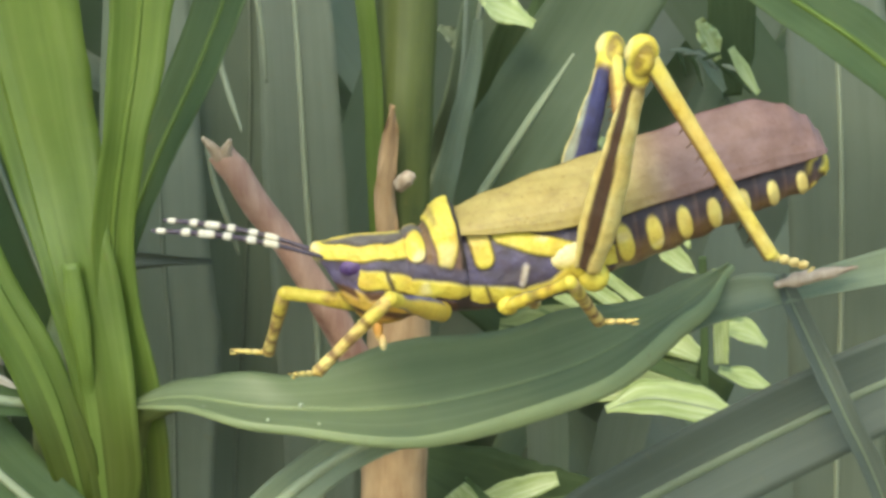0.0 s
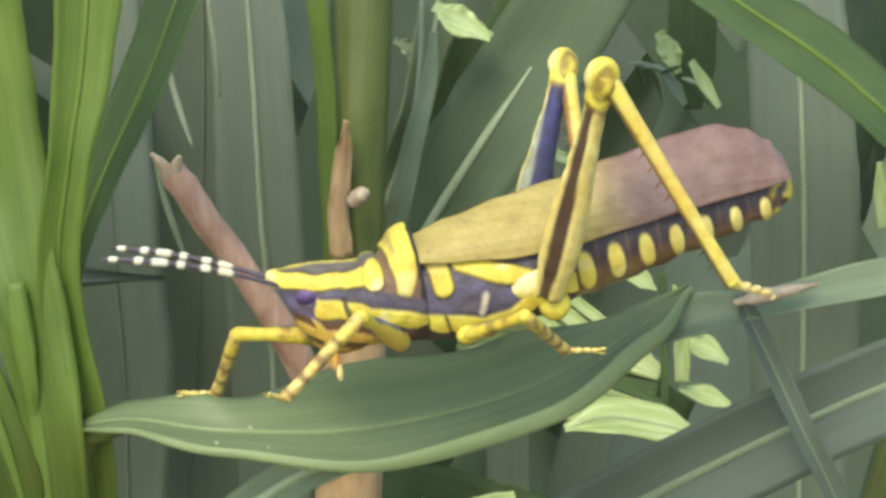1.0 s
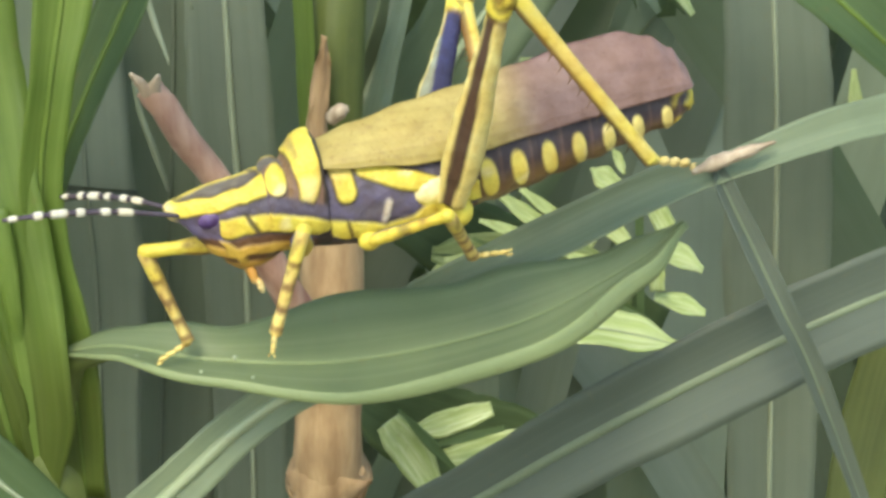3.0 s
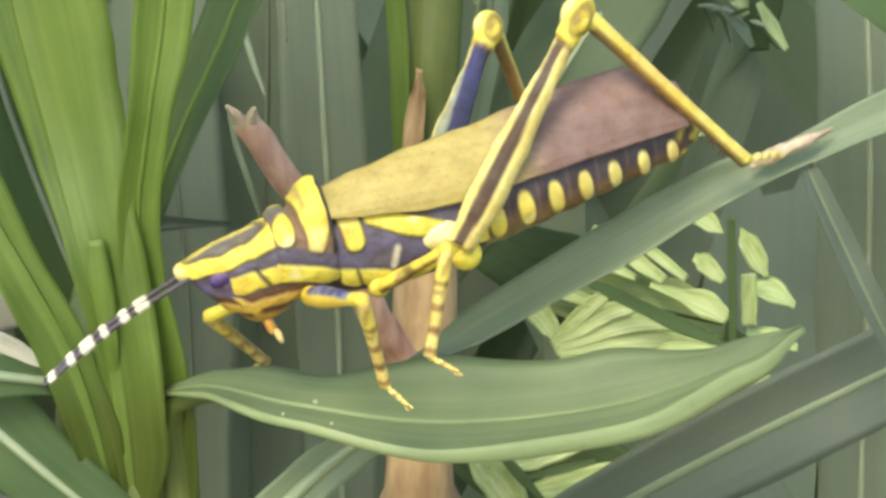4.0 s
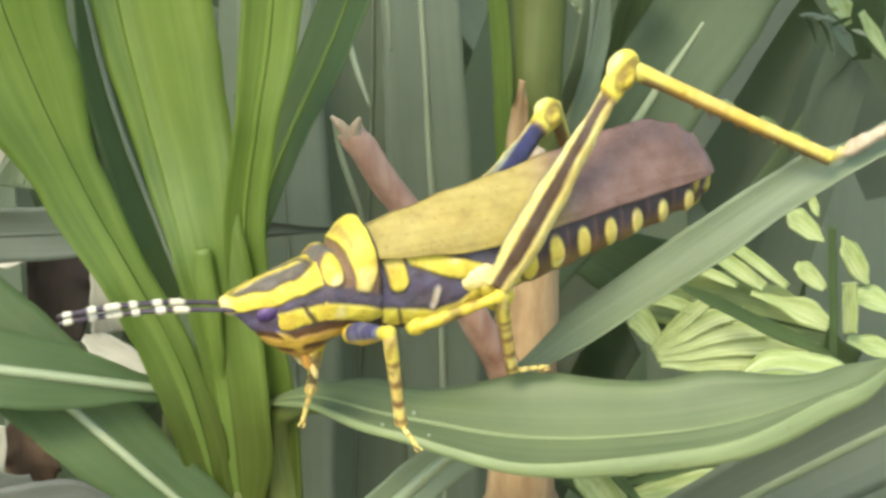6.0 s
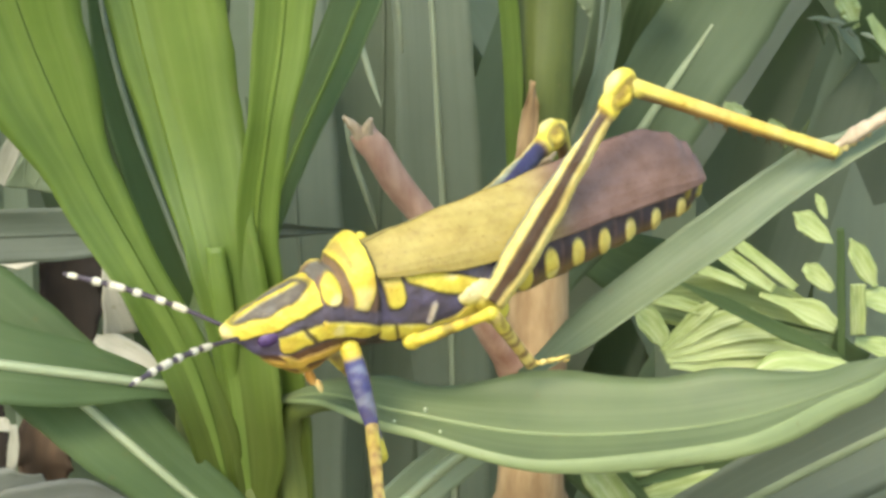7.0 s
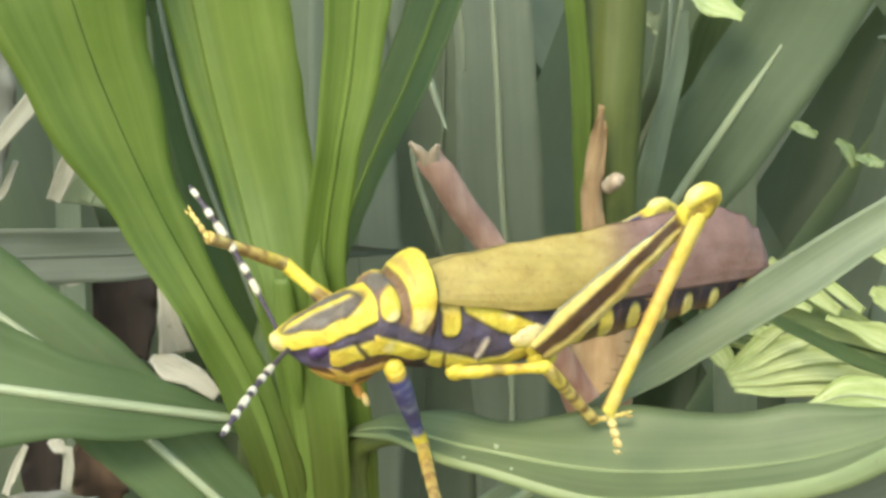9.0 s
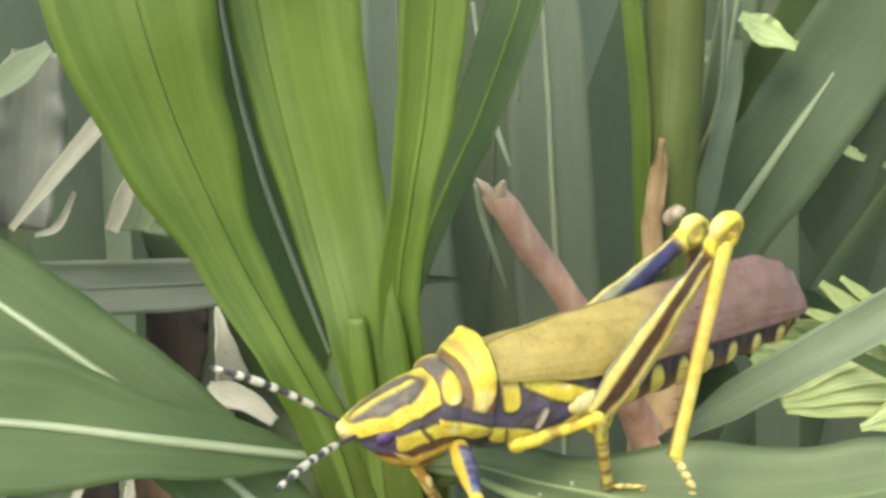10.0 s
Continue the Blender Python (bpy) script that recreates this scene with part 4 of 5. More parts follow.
def loft(sections, n=90, ring=56, power=2.3):
    """A body along x from (x, top, bottom, half width) sections, in millimetres; rounded box-like sections."""
    bm = bmesh.new()
    rows = []
    for i in range(n):
        u = i / (n - 1) * (len(sections) - 1)
        k = min(int(u), len(sections) - 2)
        pts = [sections[max(0, min(len(sections) - 1, k + o))] for o in (-1, 0, 1, 2)]
        f = u - k
        x, top, bottom, half = [0.5 * (2 * b + (c - a) * f + (2 * a - 5 * b + 4 * c - d) * f * f + (3 * b - a - 3 * c + d) * f ** 3) for a, b, c, d in zip(*pts)]
        row = []
        for j in range(ring):
            a = 2 * math.pi * j / ring
            cy, cz = math.cos(a), math.sin(a)
            cy = math.copysign(abs(cy) ** (2 / power), cy)
            cz = math.copysign(abs(cz) ** (2 / power), cz)
            row.append(bm.verts.new(Vector((x, cy * max(half, 0.05), (top + bottom) / 2 + cz * max((top - bottom) / 2, 0.05))) * MM))
        rows.append(row)
    for i in range(n - 1):
        for j in range(ring):
            k = (j + 1) % ring
            bm.faces.new((rows[i][j], rows[i][k], rows[i + 1][k], rows[i + 1][j]))
    bm.faces.new(rows[0])
    bm.faces.new(rows[-1][::-1])
    bmesh.ops.recalc_face_normals(bm, faces=bm.faces)
    return bm


LOWER = [(11, 0.2), (9, -0.5), (6, -1.0), (3, -1.9), (0, -3.0), (-3, -3.8), (-5.5, -3.6), (-8, -2.2), (-9, -1.9)]
SLATE, OLIVE_BROWN = (0.135, 0.125, 0.115), (0.27, 0.20, 0.085)


def stroke(points, x, z, half, edge=0.2):
    """How far (x, z) lies inside a brush stroke along the points, 0 to 1."""
    best = 99.0
    for (x0, z0), (x1, z1) in zip(points, points[1:]):
        dx, dz = x1 - x0, z1 - z0
        f = min(1.0, max(0.0, ((x - x0) * dx + (z - z0) * dz) / (dx * dx + dz * dz)))
        best = min(best, math.hypot(x - x0 - f * dx, z - z0 - f * dz))
    return 1 - soft(half - edge, half + edge, best)


def outlined(c, points, x, z, half, fill, line=0.18):
    """A light marking with a dark border round it."""
    c = blend(c, BLACK, stroke(points, x, z, half + line, 0.16) * 0.85)
    return blend(c, fill, stroke(points, x, z, half, 0.16))


def yellow_at(x, y, z):
    """The yellow of the markings runs from lemon to a warm ochre."""
    n = 0.5 + 0.9 * noise.noise(Vector((x * 0.55, y * 0.4, z * 0.8 + 7)))
    c = blend((0.55, 0.39, 0.07), YELLOW, min(1.0, max(0.0, n + 0.45)))
    return blend(c, PALE, soft(0.72, 1.1, n) * 0.8)


def lower_bar(c, x, y, z, low):
    """The yellow bar along the flank, from the cheek back under the thorax."""
    half = 0.70 + 0.16 * noise.noise(Vector((x * 0.6, 3.0, y)))
    c = blend(c, BLACK, band(z - low, half + 0.24, 0.16) * 0.85)
    return blend(c, yellow_at(x, y, z), band(z - low, half, 0.15))


def paint_head(x, y, z):
    x, z = x + 0.2 * noise.noise(Vector((x * 0.8, y, z * 0.8))), z + 0.22 * noise.noise(Vector((x * 0.7, y * 0.7, 1.3)))
    low = line_z(LOWER, x) - 0.1
    c = blend(PURPLE, BLACK, 0.05 + 0.35 * soft(-0.1, 0.4, noise.noise(Vector((x * 0.9, z, 5.0)))))
    c = blend(c, DUSK, soft(8.8, 7.2, x) * 0.75)
    # slate crown with a thin pale line along its middle
    c = blend(c, SLATE, soft(1.7, 2.2, z))
    c = blend(c, (0.24, 0.23, 0.19), soft(0.3, 0.6, noise.noise(Vector((x * 0.9, y * 1.2, 2.0)))) * soft(1.7, 2.3, z) * 0.3)
    c = blend(c, yellow_at(x, y, z), band(abs(y), 0.26, 0.16) * soft(1.2, 1.8, z) * soft(5.5, 6.5, x) * 0.9)
    # brow stripe over the eye, from the tip of the head to its back
    c = outlined(c, [(13.1, 1.9), (11.4, 1.72), (9.2, 1.5), (7.2, 1.45), (5.4, 1.75), (4.4, 1.9)], x, z, 0.56 + 0.16 * soft(7.5, 5.0, x), yellow_at(x, y, z))
    c = blend(c, PALE, soft(12.2, 12.9, x) * 0.75)
    # cheek spot, a dark seam, the bar
    if x < 9.6:
        c = lower_bar(c, x, y, z, low)
    c = blend(c, BLACK, band(x - 7.15 - 0.25 * (z - low), 0.2, 0.16) * soft(-1.1, -0.7, z - low) * soft(1.2, 0.9, z - low) * 0.9)
    # brown face, crossed by ochre lines
    face = soft(-0.85, -1.15, z - low)
    c = blend(c, blend(BROWN, BLACK, 0.3), face)
    c = blend(c, blend(ORANGE, YELLOW, 0.4), band(z - low + 2.1, 0.38, 0.2) * face * 0.9)
    c = blend(c, blend(ORANGE, YELLOW, 0.5), band(x - 9.4 - 0.45 * (z + 2), 0.3, 0.2) * face * 0.8)
    return blend(c, blend(ORANGE, YELLOW, 0.3), soft(-2.9, -3.3, z - low) * 0.85)


def paint_pronotum(x, y, z):
    x += 0.16 * noise.noise(Vector((y * 0.7, z * 0.7, 2.2)))
    low = line_z(LOWER, x) - 0.1
    c = blend(blend(BROWN, BLACK, 0.35), COLLAR, soft(3.6, 2.4, z) * 0.8)
    # front lobe: a yellow bump on each side, slate on top
    c = blend(c, SLATE, soft(3.6, 4.0, x) * soft(1.4, 0.9, abs(y)))
    e = math.hypot((x - 4.75 + 0.18 * (z - 1.8)) / 0.78, (z - 1.75) / 1.1)
    c = blend(c, yellow_at(x, y, z), soft(1.15, 0.85, e))
    # rear lobe: a tongue of yellow, broad on the back, narrow down the side
    across = x - 2.3 - 0.05 * (z - 2) ** 2 + 0.08 * (z - 2)
    wide = 0.5 + 0.17 * min(4.0, max(0.0, z + 0.4))
    c = blend(c, yellow_at(x, y, z), band(across, wide, 0.2) * soft(-0.9, -0.3, z))
    c = blend(c, PALE, band(across, wide * 0.8, 0.3) * soft(-0.6, 0.0, z) * soft(2.2, 1.4, z) * 0.7)
    c = blend(c, OLIVE_BROWN, band(across - 0.6, 0.3, 0.25) * soft(2.6, 3.6, z) * 0.6)
    c = blend(c, blend(BROWN, OLIVE_BROWN, 0.3), band(across - 1.45, 0.2, 0.16) * 0.9)
    c = blend(c, BLACK, soft(1.5, 1.25, x))
    # dark purple band, the bar and the seam under it
    dark = blend(DUSK, PURPLE, 0.3)
    c = blend(c, dark, band(z - low - 1.35, 0.75, 0.22))
    c = blend(c, BLACK, soft(-0.5, -0.9, z - low))
    return lower_bar(c, x, y, z, low)


def paint_thorax(x, y, z):
    z += 0.2 * noise.noise(Vector((x * 0.5, y * 0.5, 4.1)))
    low = line_z(LOWER, x)
    c = blend(PURPLE, BLACK, 0.1 + 0.4 * soft(-0.2, 0.4, noise.noise(Vector((x * 0.7, z * 0.9, 2.0)))))
    c = blend(c, DUSK, 0.35 + 0.4 * soft(-0.2, 0.3, noise.noise(Vector((x * 0.8, z * 0.7, 9.0)))))
    c = blend(c, blend(BROWN, BLACK, 0.5), soft(-1.0, -1.3, z - low))
    c = lower_bar(c, x, y, z, low)
    c = blend(c, BLACK, band(x + 0.4 - 0.2 * (z - low), 0.16, 0.14) * band(z - low, 0.8, 0.3) * 0.8)
    c = outlined(c, [(-0.1, 2.4), (-0.4, 1.2), (-0.5, -0.1)], x, z, 0.78, blend(yellow_at(x, y, z), PALE, 0.5 * soft(0.6, 1.6, z)))
    c = outlined(c, [(-2.2, 1.5), (-3.6, 0.9), (-5.2, 0.1), (-7.4, -0.8)], x, z, 0.72, yellow_at(x, y, z))
    c = blend(c, (0.50, 0.46, 0.40), stroke([(-3.7, -1.3), (-3.2, -2.7)], x, z, 0.26, 0.16) * 0.9)
    c = blend(c, BLACK, soft(0.9, 1.2, x) * soft(2.4, 2.0, x))
    return c


def paint_abdomen(x, y, z):
    seg = (x + 10.6) / 2.6
    f = seg - math.floor(seg)
    back = min(1.0, max(0.0, -(x + 12) / 15))
    c = blend((0.05, 0.038, 0.05), (0.20, 0.13, 0.045), soft(-0.6, -2.4, z + 0.105 * (x + 12)) * 0.8)
    c = blend(c, MAUVE, band(f, 0.1, 0.1) * 0.4)
    e = abs((f - 0.5 - 0.04 * z) / (0.27 - 0.09 * back)) ** 2.2 + abs((z + 1.2 + 0.105 * (x + 12)) / (1.6 - 0.6 * back)) ** 2.4
    c = blend(c, blend(yellow_at(x, y, z), PALE, 0.1 + 0.5 * back), soft(1.25, 0.75, e))
    c = blend(c, (0.30, 0.26, 0.13), soft(-2.6, -3.2, z + 0.06 * (x + 12)) * band(f - 0.5, 0.38))
    return blend(c, YELLOW, soft(-27.6, -28.4, x) * soft(0.3, -0.4, noise.noise(Vector((x, y, z)))))


def paint_wing(x, y, z):
    streak = 0.5 + 0.5 * noise.noise(Vector((x * 0.18, y, z * 1.3)))
    c = blend(TAN, (0.41, 0.33, 0.115), streak)
    c = blend(c, blend(MAUVE, (0.225, 0.142, 0.13), streak), soft(-12.0, -17.5, x))
    vein = 0.5 + 0.5 * math.sin((z - 0.04 * x) * 7.5 + 1.5 * noise.noise(Vector((x * 0.2, z * 0.5, 0))))
    c = blend(c, blend(c, BROWN, 0.35), soft(0.75, 1.0, vein) * 0.3)
    speck = noise.noise(Vector((x * 2.2, z * 2.2, y)))
    return blend(c, blend(BROWN, MAUVE, 0.5), soft(0.35, 0.55, speck) * 0.2)


def wing_mesh(side):
    """One leathery wing case: roof-like, rounded at its end, with raised veins along it."""
    top = [(1.3, 3.9), (-2.2, 4.7), (-6.8, 5.5), (-11, 6.0), (-16, 6.8), (-21, 7.6), (-24.5, 7.8), (-27, 7.0), (-28.8, 5.7), (-29.7, 4.3), (-30.0, 3.0)]
    low = [(1.3, 2.2), (-2.2, 1.7), (-6.8, 1.1), (-11, 1.1), (-16, 1.6), (-21, 2.0), (-24.5, 2.2), (-27, 2.3), (-28.8, 2.4), (-29.7, 2.5), (-30.0, 2.6)]
    bm = bmesh.new()
    n, m, layers = 90, 30, []
    for layer in (0, 1):
        grid = []
        for i in range(n):
            u = i / (n - 1) * (len(top) - 1)
            k = min(int(u), len(top) - 2)
            f = u - k
            x0 = top[k][0] + (top[k + 1][0] - top[k][0]) * f
            t0 = profile([p[1] for p in top], i / (n - 1))
            l0 = profile([p[1] for p in low], i / (n - 1))
            belly = 3.5 * min(1, 0.85 + 0.15 * i / 20) * (1 - 0.62 * (i / n) ** 2)
            row = []
            for j in range(m):
                v = j / (m - 1)
                y = 0.04 + belly * math.sin(v * math.pi * 0.5) ** 0.8 + 0.02 * math.sin(v * 40) * (0.4 + 0.6 * v) - layer * 0.14
                row.append(bm.verts.new(Vector((x0, side * y, t0 + (l0 - t0) * v)) * MM))
            grid.append(row)
        layers.append(grid)
    for grid in layers:
        for i in range(n - 1):
            for j in range(m - 1):
                bm.faces.new((grid[i][j], grid[i][j + 1], grid[i + 1][j + 1], grid[i + 1][j]))
    a, b = layers
    for i in range(n - 1):
        for j in (0, m - 1):
            bm.faces.new((a[i][j], a[i + 1][j], b[i + 1][j], b[i][j]))
    for j in range(m - 1):
        for i in (0, n - 1):
            bm.faces.new((a[i][j], a[i][j + 1], b[i][j + 1], b[i][j]))
    bmesh.ops.recalc_face_normals(bm, faces=bm.faces)
    return bm


def limb_mesh(length, widths, heights, n=44, ring=18, spines=0):
    """A leg piece along +x from its joint, half widths (y) and half heights (z) in millimetres, with optional spines under it."""
    bm = bmesh.new()
    rows = []
    for i in range(n):
        u = i / (n - 1)
        w, h = profile(widths, u), profile(heights, u)
        rows.append([bm.verts.new(Vector((u * length, math.cos(a) * w, math.sin(a) * h)) * MM) for a in [2 * math.pi * j / ring for j in range(ring)]])
    for i in range(n - 1):
        for j in range(ring):
            k = (j + 1) % ring
            bm.faces.new((rows[i][j], rows[i][k], rows[i + 1][k], rows[i + 1][j]))
    bm.faces.new(rows[0])
    bm.faces.new(rows[-1][::-1])
    for i in range(spines):
        x = length * (0.35 + 0.6 * i / spines)
        for s in (-1, 1):
            base = Vector((x, s * 0.2, heights[2] * 0.8))
            tip = base + Vector((0.35, s * 0.35, 0.7))
            c = [bm.verts.new((base + Vector((0.12 * math.cos(a), 0.08 * math.sin(a), 0))) * MM) for a in (0, 2.1, 4.2)]
            t = bm.verts.new(tip * MM)
            for p in range(3):
                bm.faces.new((c[p], c[(p + 1) % 3], t))
    bmesh.ops.recalc_face_normals(bm, faces=bm.faces)
    return bm


def add_ball(bm, centre, radii, seg=14):
    made = bmesh.ops.create_uvsphere(bm, u_segments=seg, v_segments=seg // 2 + 2, radius=1.0)
    for v in made["verts"]:
        v.co = Vector((centre[0] + v.co.x * radii[0], centre[1] + v.co.y * radii[1], centre[2] + v.co.z * radii[2])) * MM


def add_foot(bm, length, toward, along=0.14):
    """The jointed foot at the end of a shin: four lobes and two claws, turned toward +z or -z, and along the shin by the last number."""
    across = 0.72 - 0.35 * (along - 0.14)
    for k in range(4):
        add_ball(bm, (length + 0.1 + along * k, 0, (0.25 + across * k) * toward), (0.27 - 0.02 * k + 0.5 * (along - 0.14), 0.27 - 0.02 * k, 0.5), 10)
    for s in (-1, 1):
        add_ball(bm, (length + 0.2 + 4 * along, s * 0.2, 4 * across * toward), (0.1, 0.1, 0.32), 8)


def paint_hind_femur(side):
    def paint(x, y, z):
        outer = y * side < 0
        edge = abs(z - (0.42 if outer else 0.0)) / max(0.3, profile([1.0, 1.42, 1.32, 1.0, 0.72, 0.9], min(1, max(0, x / 20.5))))
        c = blend(BLACK, BROWN, 0.35) if outer else BLUE
        c = blend(c, blend(yellow_at(x, y, z), PALE, 0.6), soft(0.32, 0.44, edge)) if outer else blend(blend(c, BLACK, 0.5), (0.26, 0.29, 0.22), soft(0.72, 0.9, z) * soft(16.5, 14.5, x))
        c = blend(c, BLACK, band(edge - 0.25, 0.07, 0.05) * 0.5)
        c = blend(c, YELLOW, soft(17.4, 18.2, x))
        e = math.hypot((x - 19.9) / 1.25, (z + 0.1) / 0.6)
        c = blend(c, blend(YELLOW, BROWN, 0.5 + 0.5 * noise.noise(Vector((x * 1.5, y, z * 1.5)))), soft(1.15, 0.85, e))
        c = blend(c, blend(BLACK, BROWN, 0.5), band(e - 1.1, 0.14, 0.15) * 0.7)
        c = blend(c, PALE, soft(0.75, 1.1, z) * soft(18.0, 19.0, x) * 0.7)
        return blend(c, BROWN, band(x - 17.6 - 0.4 * z, 0.22, 0.2) * 0.6)
    return paint


def paint_hind_tibia(x, y, z):
    c = blend(YELLOW, PALE, 0.25 + 0.25 * noise.noise(Vector((x * 0.8, y, z))))
    c = blend(c, blend(BLACK, BROWN, 0.5), soft(0.05, 0.32, z) * soft(1.0, 2.0, x) * 0.9)
    c = blend(c, ORANGE, band(x - 9, 4, 3) * 0.35)
    return blend(c, blend(PALE, TAN, 0.5), soft(19.4, 20.0, x))


def paint_small_femur(side):
    def paint(x, y, z):
        c = blend(yellow_at(x * 2, y, z), PURPLE, soft(0.1, 0.5, y * side))
        c = blend(c, BROWN, soft(-0.15, -0.45, z) * 0.8)
        c = blend(c, BROWN, soft(0.0, 0.45, noise.noise(Vector((x * 1.1, y * 1.5, z * 1.5)))) * 0.6)
        c = blend(c, BLUE, soft(0.2, 0.6, y * side) * 0.7)
        c = blend(c, BLACK, band(x - 3.2, 0.5, 0.3) * 0.55)
        return blend(c, YELLOW, soft(5.6, 6.2, x))
    return paint


def paint_front_femur_blue(x, y, z):
    c = blend(BLUE, PURPLE, 0.35 + 0.3 * noise.noise(Vector((x, y, z))))
    c = blend(c, (0.20, 0.23, 0.33), soft(-0.2, 0.4, noise.noise(Vector((x * 1.3, y, z)))) * 0.7)
    c = blend(blend(YELLOW, ORANGE, 0.3), c, soft(-0.5, -0.25, z) * soft(0.4, 1.0, x))
    return blend(c, YELLOW, soft(7.2, 7.8, x))


def paint_small_tibia(x, y, z):
    c = blend(PALE, yellow_at(x, y, z), 0.5)
    c = blend(c, ORANGE, 0.15 + 0.25 * noise.noise(Vector((x, y, z))))
    c = blend(c, YELLOW, band(x - 2.0, 1.0, 0.4) * 0.7)
    c = blend(c, BROWN, soft(0.05, 0.5, noise.noise(Vector((x * 1.3, y * 2, z * 2 + 3)))) * 0.6)
    return blend(c, BROWN, max(soft(0.15, 0.5, z) * 0.6, 0.8 * max(band(x - 2.7, 0.22, 0.2), band(x - 4.6, 0.3, 0.2), band(x - 6.4, 0.3, 0.2), band(x - 8.0, 0.25, 0.2))))


def paint_antenna(x, y, z):
    ring = (x / 1.75 + 0.12 * math.sin(2.3 * x)) % 1.0
    c = blend(BLACK, PURPLE, 0.3)
    return blend(c, (0.62, 0.63, 0.55), band(ring - 0.5, 0.25, 0.08) * soft(3.2, 3.5, x))


def build_grasshopper():
    """Head towards +x, its left side towards +y, in the body's own space."""
    hopper = tagged(bare("grasshopper"), "yellow and purple-striped grasshopper with tan-mauve wings, walking on a leaf", "grasshopper")
    head = coloured("head", loft([(3.6, 2.2, -4.0, 2.5), (5.0, 2.45, -4.2, 2.65), (7.0, 2.6, -4.5, 2.7), (8.6, 2.65, -4.5, 2.55), (10.0, 2.6, -3.3, 2.1), (11.2, 2.5, -1.5, 1.55), (12.2, 2.35, 0.3, 0.95), (12.9, 2.2, 1.2, 0.5), (13.1, 2.0, 1.5, 0.2)], n=170, ring=170, power=2.5), CHITIN, hopper, paint_head, "purple-black head with yellow stripes and a slate crown", 0.16)
    coloured("pronotum", loft([(5.7, 2.35, -2.6, 2.5), (5.5, 2.65, -3.0, 2.75), (5.0, 2.95, -3.2, 2.95), (4.5, 3.0, -3.35, 3.0), (4.05, 2.8, -3.5, 2.95), (3.7, 2.95, -3.6, 3.0), (3.1, 3.75, -3.7, 3.25), (2.4, 4.4, -3.8, 3.45), (1.7, 4.7, -3.8, 3.55), (1.25, 4.6, -3.7, 3.55), (1.05, 4.3, -3.5, 3.4)], n=150, ring=160, power=2.4), CHITIN, hopper, paint_pronotum, "humped yellow saddle with brown bands", 0.2)
    coloured("thorax", loft([(3.8, 2.4, -4.2, 2.7), (1.5, 2.4, -4.6, 3.0), (-1.5, 2.4, -4.9, 3.2), (-5.0, 2.2, -5.0, 3.3), (-8.0, 2.2, -4.6, 3.2), (-10.0, 2.2, -4.2, 3.0), (-11.0, 2.2, -3.8, 2.9)], n=170, ring=170, power=2.5), CHITIN, hopper, paint_thorax, "purple-black thorax with yellow bars", 0.2)
    rings = []
    for k in range(29):
        x = -10.0 - k * 0.665
        u = k / 28
        swell = 0.10 * math.sin((x + 11.0) / 2.85 * 2 * math.pi)
        rings.append((x, 2.8 + 0.2 * u + swell, -3.9 + 3.6 * u ** 1.2 - swell, (3.0 - 1.6 * u ** 1.4) + swell))
    rings += [(-29.4, 2.4, 0.2, 0.9), (-30.0, 1.9, 0.8, 0.3)]
    coloured("abdomen", loft(rings, n=220, ring=90), CHITIN, hopper, paint_abdomen, "black abdomen with yellow spots on each ring", 0.18)
    for side in (1, -1):
        coloured("wing_case", wing_mesh(side), WINGS, hopper, paint_wing, "tan wing case turning mauve")
        bm = bmesh.new()
        add_ball(bm, (9.9, side * 1.72, 0.42), (1.25, 0.55, 0.72), 24)
        coloured("eye", bm, CHITIN, head, lambda x, y, z: blend((0.07, 0.04, 0.16), (0.14, 0.09, 0.27), band(z - 1.2, 0.4, 0.4)), "dark purple eye")
        bm = bmesh.new()
        add_ball(bm, (8.3, side * 1.3, -5.0), (0.4, 0.4, 0.9), 10)
        add_ball(bm, (8.0, side * 1.6, -6.0), (0.3, 0.3, 0.7), 10)
        coloured("palp", bm, CHITIN, head, lambda x, y, z: blend(ORANGE, PALE, soft(-5, -6.2, z)), "tan mouth palp")
        bm = bmesh.new()
        add_ball(bm, (-7.4, side * 3.1, -1.3), (1.7, 0.6, 1.2), 20)
        add_ball(bm, (-8.6, side * 3.15, -1.9), (1.5, 0.7, 1.5), 20)
        add_ball(bm, (-9.0, side * 3.1, -3.3), (1.3, 0.9, 1.3), 16)
        coloured("hind_coxa", bm, CHITIN, hopper, lambda x, y, z: blend(YELLOW, (0.73, 0.65, 0.36), soft(-2.4, -1.2, z)), "pale yellow hip plate")
        bm = bmesh.new()
        add_ball(bm, (-1.8, side * 2.7, -4.3), (0.95, 0.65, 0.85), 16)
        add_ball(bm, (3.6, side * 2.4, -3.8), (0.85, 0.7, 0.85), 16)
        coloured("coxa", bm, CHITIN, hopper, lambda x, y, z: blend(YELLOW, BROWN, soft(-4.6, -5.6, z)))
    jointed = {}
